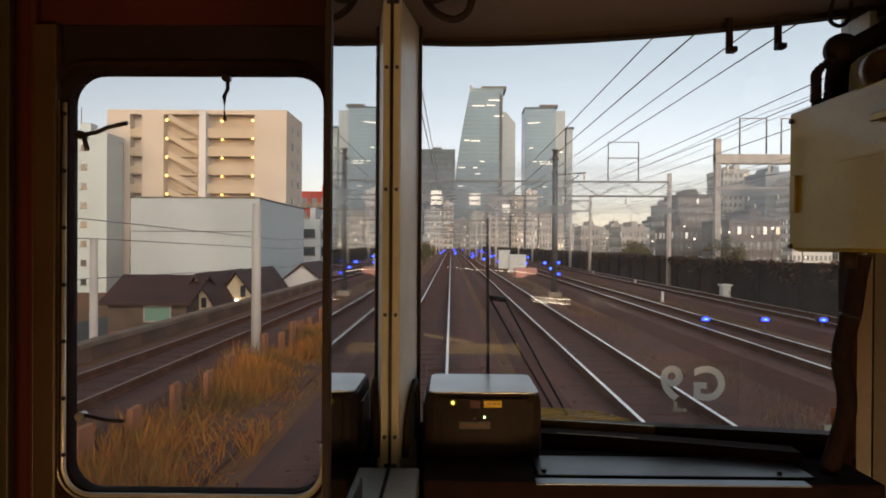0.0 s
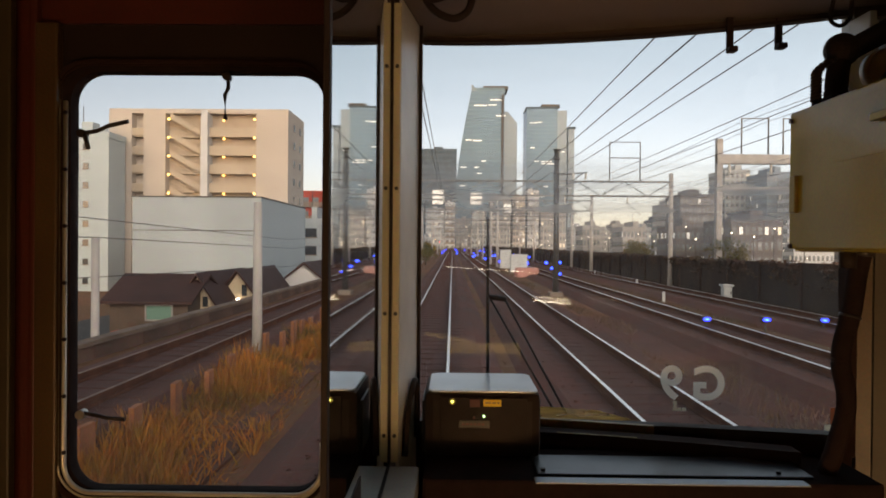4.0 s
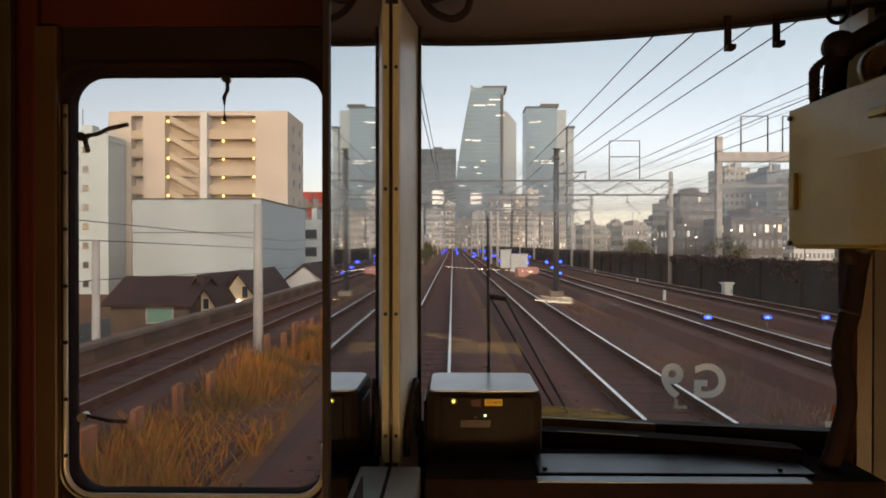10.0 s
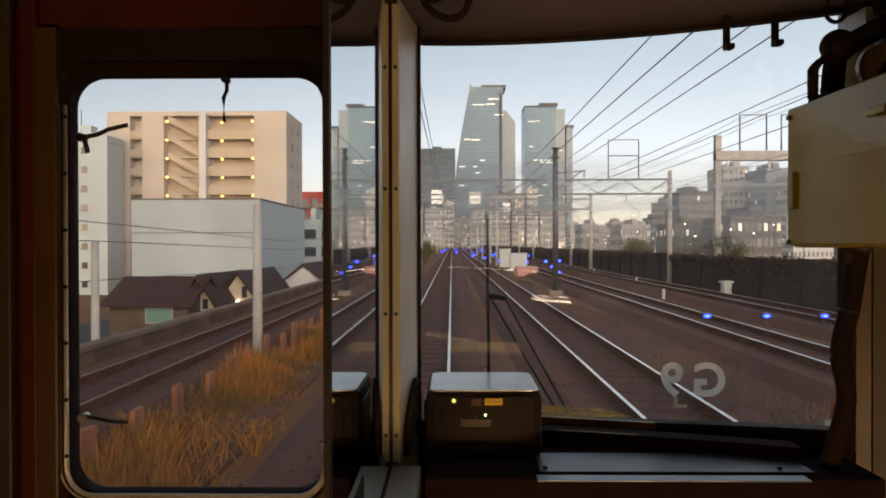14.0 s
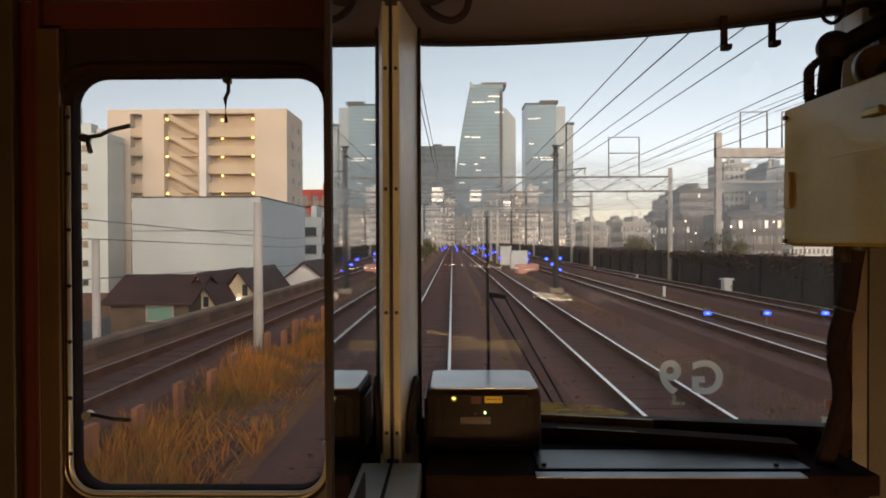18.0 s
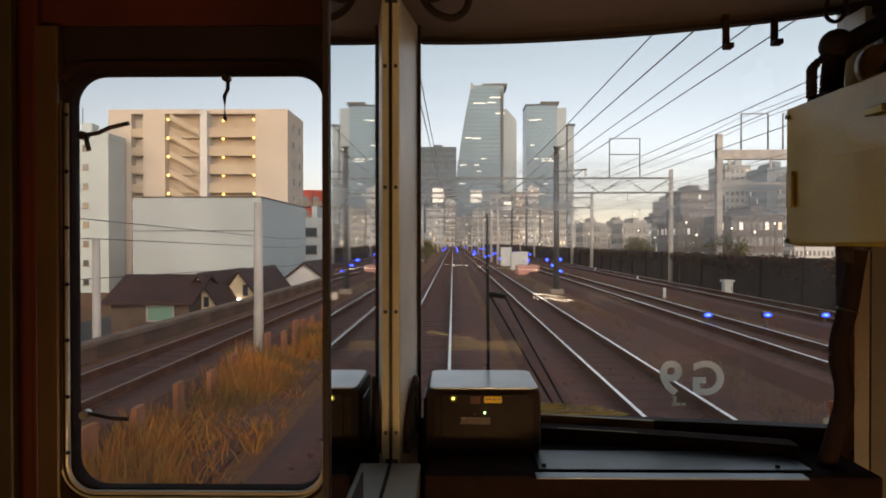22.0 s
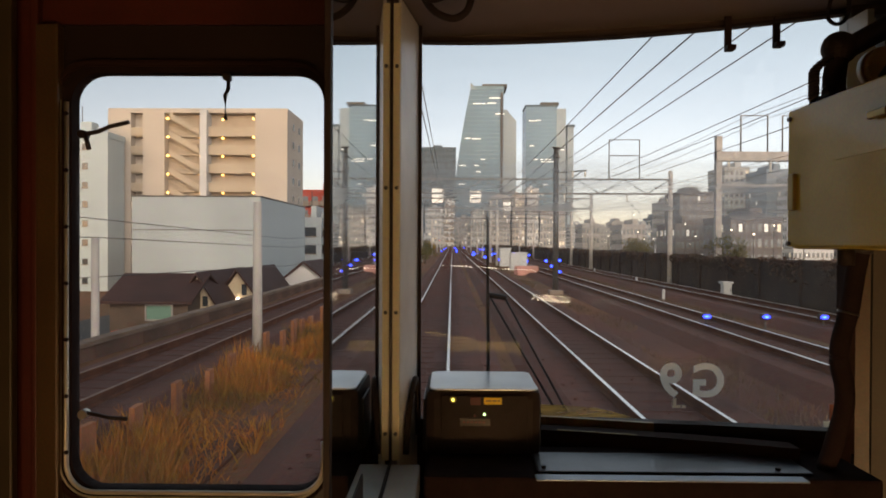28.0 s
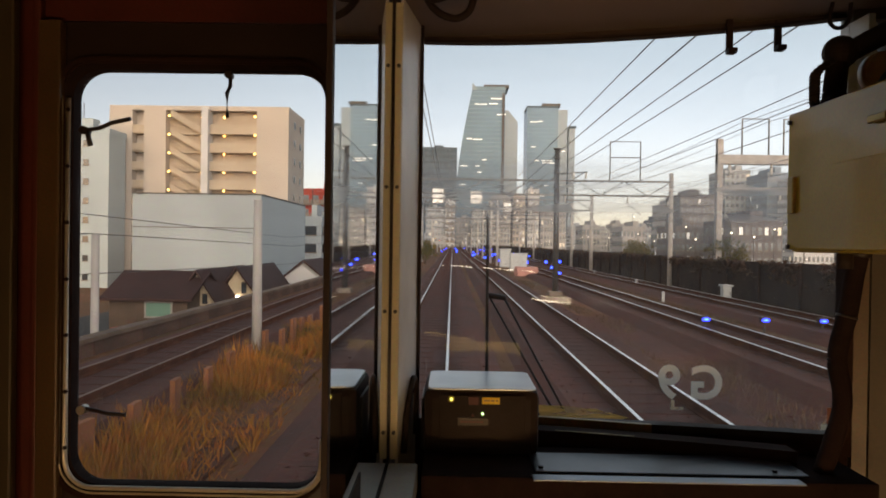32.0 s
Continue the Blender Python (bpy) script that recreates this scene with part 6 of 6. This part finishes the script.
building(-50.0, -19.0, 425, 450, -5, 26.0, M_DARKB, "dark office block with lit shop windows below", 9, 8, 1, lit=0.1)
building(-46.0, -28.0, 492, 510, -5, 12.2, M_OCHRE, "ochre tiled office block", 5, 5, 1, lit=0.2, roof=False)
building(-46.0, -28.0, 492.2, 509.8, 12.2, 24.0, M_WHITEB, "white upper storeys of the ochre block", 3, 2, 0, lit=0.0)
building(-70.0, -50.0, 488, 512, -5, 22.0, M_CURTAIN, "blue glass office block beside the street", 7, 6, 1, lit=0.1, pane=M_BLUEB)
building(-48.0, -35.0, 530, 548, -5, 38.0, M_GREYB, "tall windowless grey slab building", 10, 1, 0, ww=0.1, wh=0.2, lit=0.0)
scaffold = thing("building_site", (-31, 565, -5), "building wrapped in green scaffold netting", "building site")
part("core", cube(-36.5, -28.0, 556, 575, -5, 22.0), M_GREYB, scaffold, "grey concrete core")
for a, b in ((-37.5, -34.2), (-32.9, -28.9)):
    part("net", cube(a, b, 554.6, 554.7, -4.5, 23.0), M_NET, scaffold, "green netting")
part("net", cube(-27.1, -27.0, 555, 575, -4.5, 23.0), M_NET, scaffold, "green netting")
for k in range(10):
    part("deck", cube(-37.6, -27.0, 554.0, 555.9, -2.0 + 2.5 * k, -1.9 + 2.5 * k), M_GALV, scaffold)
for k in range(7):
    x = -37.6 + 1.75 * k
    part("standard", tube([(x, 554.0, -5.0), (x, 554.0, 23.6)], 0.06, 6), M_GALV, scaffold)
building(-26.0, -21.5, 566, 582, -5, 24.0, M_BLUEB, "slim blue office block beside the street", 8, 3, 1, lit=0.2)
building(-20.5, -14.0, 585, 600, -5, 22.0, M_BRICKD, "brown hotel block with lit windows", 8, 4, 1, lit=0.3)


def motor_car(m_, label):
    c = thing("car", (0, 0, 0), label, "car", "cars on the street")
    part("body", cube(-0.85, 0.85, -2.1, 2.1, 0.28, 0.85, 0.10), m_, c)
    cabin = cube(-0.76, 0.76, -1.3, 1.1, 0.85, 1.45, 0.0)
    for v in cabin.verts:
        if v.co.z > 1.0:
            v.co.x, v.co.y = v.co.x * 0.84, v.co.y * 0.72
    part("cabin", cabin, M_PANE, c, "dark glass cabin")
    for y in (-1.3, 1.3):
        for x in (-0.86, 0.68):
            part("wheel", disc((x, y, 0.31), 0.31, 0.18, "x", 14), M_RUBBER, c)
    for x in (-0.62, 0.62):
        part("headlight", cube(x - 0.15, x + 0.15, -2.13, -2.08, 0.55, 0.70, 0.02), M_LAMPC, c, "lit headlight")
        part("tail_lamp", cube(x - 0.15, x + 0.15, 2.08, 2.13, 0.55, 0.70, 0.02), M_TAIL, c, "lit red tail lamp")
    return c


silver_car, black_car = motor_car(M_SILVER, "silver car with lit lamps on the street"), motor_car(M_BLACK, "black car with lit lamps on the street")
silver_car.location, black_car.location = (-14.0, 440, -4.965), (-17.5, 448, -4.965)
for k in range(12):
    lane_x = (-13.6, -16.8, -20.2)[k % 3]
    copy_thing((silver_car, black_car)[k % 2], pose(lane_x, 456 + 9.3 * k, -4.965, 0, 0, 180 if lane_x > -15 else 0))
for y, m_ in ((470, M_PALECONC), (500, M_PALECONC), (560, M_PALECONC)):
    p = thing("traffic_light", (-11.6, y, -5.0), "street traffic light showing green", "traffic light", "traffic lights")
    part("post", tube([(-11.6, y, -5.0), (-11.6, y, 0.4)], 0.09, 8), m_, p)
    part("arm", tube([(-11.6, y, 0.2), (-13.6, y, 0.3)], 0.05, 6), m_, p)
    head = part("head", cube(-14.6, -13.4, y - 0.15, y + 0.05, 0.1, 0.5, 0.04), M_GREYB, p)
    part("lens", disc((-14.35, y - 0.152, 0.3), 0.14, -0.03, "y", 12), M_SIGGREEN, head, "lit green lens")
edge = thing("viaduct_parapet", (-3.6, 510, -0.4), "pale concrete parapet with a brown inner face", "parapet", kind="structure")
edge_me = mesh_of("slab", cube(-0.12, 0.12, -2.45, 2.45, -0.9, 0.9, 0.02), M_KERB)
pale_me = mesh_of("coping", cube(-0.2, 0.2, -2.46, 2.46, 0.901, 1.05, 0.015), M_CONC)
for k in range(38):
    piece("slab", edge_me, (-3.6, 422 + 5 * k, RNG.uniform(-0.01, 0.01)), edge)
    piece("coping", pale_me, (-3.6, 422 + 5 * k, 0), edge)
dock = thing("retaining_wall", (5.0, 440, -0.4), "stepped pale concrete retaining wall between the tracks", "retaining wall", kind="structure")
for k in range(12):
    part("slab", cube(4.85, 5.15, 408 + 6 * k, 413.96 + 6 * k, -0.6, 1.25, 0.02), M_KERB, dock)
    part("coping", cube(4.78, 5.22, 408 + 6 * k, 413.96 + 6 * k, 1.251, 1.36, 0.015), M_CONC, dock)

# --- right-hand skyline
SKY_R = (
    (57.415, 66.164, 330, 10.5, M_GREYB, "grey office block beyond the tracks", 7, 6),
    (61.143, 69.097, 300, 8.2, M_BROWNB, "pale brown low block beyond the tracks", 5, 6),
    (77.100, 85.302, 330, 12.0, M_BROWNB, "brown apartment block beyond the tracks", 9, 5),
    (73.306, 81.193, 280, 9.0, M_GREYB, "grey block beyond the tracks", 6, 6),
    (87.490, 91.466, 300, 13.0, M_DARKB, "slim dark tower with lit windows", 10, 3),
    (73.969, 79.536, 240, 16.418, M_BROWNB, "brown block beyond the tracks", 6, 5),
    (69.594, 81.425, 210, 17.437, M_DUSK, "wide brown-grey apartment block beyond the tracks", 7, 9),
    (87.125, 95.145, 220, 26.177, M_GREYB, "hazy grey apartment tower with lit landings", 12, 5),
    (99.851, 104.805, 230, 24.214, M_GREYB, "tall grey apartment tower beyond the tracks", 11, 3),
    (91.466, 98.757, 200, 23.344, M_BLUEB, "blue-grey glass office block", 10, 6),
    (94.449, 105.468, 190, 20.403, M_WHITEB, "wide white office block beyond the tracks", 9, 9),
    (118.310, 132.229, 210, 26.136, M_BROWNB, "brown office block in the middle distance", 11, 9),
    (45.733, 51.698, 240, 8.464, M_BROWNB, "low brown shed beyond the tracks", 3, 5),
    (52.196, 59.155, 210, 7.346, M_BROWNB, "low pale brown shop beyond the tracks", 3, 6),
    (48.964, 55.178, 150, 5.904, M_DUSK, "low brown-grey workshop with a dark gate", 3, 6),
    (52.775, 62.469, 130, 6.716, M_DUSK, "low brown-grey depot with lamps", 3, 8),
)
for x0, x1, y, z1, m_, lab, fl, co_ in SKY_R:
    building(x0, x1, y, y + 14, -2.0, z1, m_, lab, fl, co_, -1, lit=0.12, cool=0.5, group="skyline blocks")
for x, y, z in ((42.552, 120, 3.592), (51.201, 100, 2.549), (54.888, 125, 4.164), (51.964, 128, 4.951), (43.289, 190, 4.346), (55.539, 205, 5.867), (50.000, 170, 3.568), (45.733, 230, 5.158), (49.254, 145, 6.505), (45.236, 260, 4.239), (59.917, 128, 5.800), (47.225, 150, 2.673)):
    s = thing("street_lamp", (x, y, -2.0), "lit street lamp on a slim mast beyond the wall", "street lamp", "far street lamps")
    part("mast", tube([(x, y, -2.0), (x, y, z + 0.3)], 0.09, 6), M_DKSTEEL, s)
    part("lamp", disc((x, y - 0.05, z), 0.12, -0.15, "y", 10), M_LAMPC, s, "glowing white lamp head")

# --- the towers
def loft(levels, y0, y1, bm=None):
    """levels: height, left and right edge."""
    bm = bm or bmesh.new()
    rows = [[bm.verts.new(p) for p in ((a, y0, z), (b, y0, z), (b, y1, z), (a, y1, z))] for z, a, b in levels]
    for p, q in zip(rows, rows[1:]):
        for i in range(4):
            bm.faces.new((p[i], p[(i + 1) % 4], q[(i + 1) % 4], q[i]))
    bm.faces.new(rows[0][::-1]), bm.faces.new(rows[-1])
    return bm


def left_edge(z):
    """The bowed left flank of the sail-shaped tower."""
    t = max(0.0, min(1.0, z / 148.0))
    return 0.0 + 17.0 * t ** 1.9


TY = 640.0
tower = thing("office_tower", (25, TY + 20, -2), "sail-shaped blue-green glass office tower with lit floors", "tower")
T1R = 47.457
part("curtain_wall", loft([(z, left_edge(z), T1R) for z in (-2, 20, 40, 60, 80, 95, 110, 125, 136, 146)], TY, TY + 42), M_CURTAIN, tower)
part("crown", loft([(146, left_edge(146) + 0.5, T1R + 1.5), (149.5, left_edge(149), T1R - 0.5)], TY + 1, TY + 40), M_BAND, tower)
part("crown_fin", loft([(146, left_edge(146), left_edge(146) + 5), (152, left_edge(150) - 0.5, left_edge(150) + 0.8)], TY, TY + 6), M_CURTAIN2, tower)
part("roof_plate", cube(27.572, 50.903, TY + 2, TY + 30, 148.5, 151.5), M_DKSTEEL, tower)
part("slot", cube(44.699, 46.820, TY - 1.2, TY, 20, 143), M_BLACK, tower, "dark vertical slot")
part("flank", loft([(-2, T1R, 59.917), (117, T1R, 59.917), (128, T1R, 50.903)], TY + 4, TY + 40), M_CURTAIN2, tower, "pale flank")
for k in range(36):
    z = 6 + 3.95 * k
    part("floor_band", cube(left_edge(z) - 0.15, T1R, TY - 0.2, TY, z, z + 0.45), M_BAND, tower)
strip = mesh_of("lit_floor", cube(0, 1, -0.5, 0, 0, 0.95), M_STRIP)
for x, w, z in ((19.089, 11.7, 132.209), (32.345, 8.0, 132.739), (39.768, 8.5, 122.665), (33.935, 10.6, 137.511), (11.665, 5.3, 99.864), (18.028, 8.5, 99.334), (6.363, 6.4, 74.413), (20.149, 4.2, 74.413), (6.363, 5.3, 56.915), (26.512, 4.2, 80.245), (22.270, 4.5, 68.580)):
    piece("lit_floor", strip, (x, TY - 0.1, z), tower, scale=(w, 1, 1))

T2 = 700.0
twin = thing("office_tower", (95, T2 + 15, -2), "slim square glass office tower with a pale flank", "tower")
part("curtain_wall", cube(74.814, 106.131, T2, T2 + 34, -2, 142.068), M_CURTAIN, twin)
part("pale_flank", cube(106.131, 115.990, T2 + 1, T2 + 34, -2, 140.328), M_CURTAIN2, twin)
part("crown", cube(74.234, 106.711, T2 - 0.4, T2 + 30, 142.068, 143.808), M_DARKB, twin)
part("roof_plate", cube(90.472, 109.031, T2 + 4, T2 + 24, 144.388, 147.288), M_DKSTEEL, twin)
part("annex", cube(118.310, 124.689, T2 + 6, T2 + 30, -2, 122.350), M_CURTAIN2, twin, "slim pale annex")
part("annex_cap", cube(117.730, 125.849, T2 + 5, T2 + 31, 122.350, 124.670), M_DARKB, twin)
for k in range(34):
    z = 6 + 3.95 * k
    part("floor_band", cube(74.814, 106.131, T2 - 0.2, T2, z, z + 0.45), M_BAND, twin)
for x, w, z in ((77.713, 8.1, 126.989), (85.833, 4.6, 127.569), (78.873, 4.6, 101.471), (82.933, 4.6, 87.553), (89.892, 3.5, 87.553), (90.472, 12.8, 85.233), (95.112, 5.8, 87.553), (110.191, 3.5, 97.412), (80.033, 4.6, 67.834), (92.792, 4.6, 62.035), (86.993, 7.0, 51.596)):
    piece("lit_floor", strip, (x, T2 - 0.1, z), twin, scale=(w, 1, 1))
building(-25.949, 2.684, 540, 570, -3, 77.014, M_DARKB, "dark slate office slab behind the line", 18, 10, 1, lit=0.015, cool=0.9, pane=M_DKGLASS)
# far low town, too small to tell apart
town = bmesh.new()
for k in range(420):
    d = RNG.uniform(480, 1500)
    x = RNG.uniform(-0.75, 0.75) * d
    if abs(x) < 18 and d < 600:
        continue
    h, w = RNG.choice((5, 6, 8, 10, 14)) * RNG.uniform(0.7, 1.2), RNG.uniform(9, 26)
    box(town, x, x + w, d, d + 15, -6, h)
solid("far_town", town, M_GREYB, "hazy low roofs and blocks of the far town", "town", kind="stuff")
dots = bmesh.new()
for k in range(150):
    d = RNG.uniform(140, 470)
    x = RNG.uniform(0.06, 0.6) * d + 8
    z = RNG.uniform(-0.5, 10)
    s = 0.00065 * d
    box(dots, x, x + s, d, d + 0.1, z, z + s)
solid("town_lights", dots, M_LAMPC, "tiny scattered lights of the town at dusk", "lights", kind="stuff")
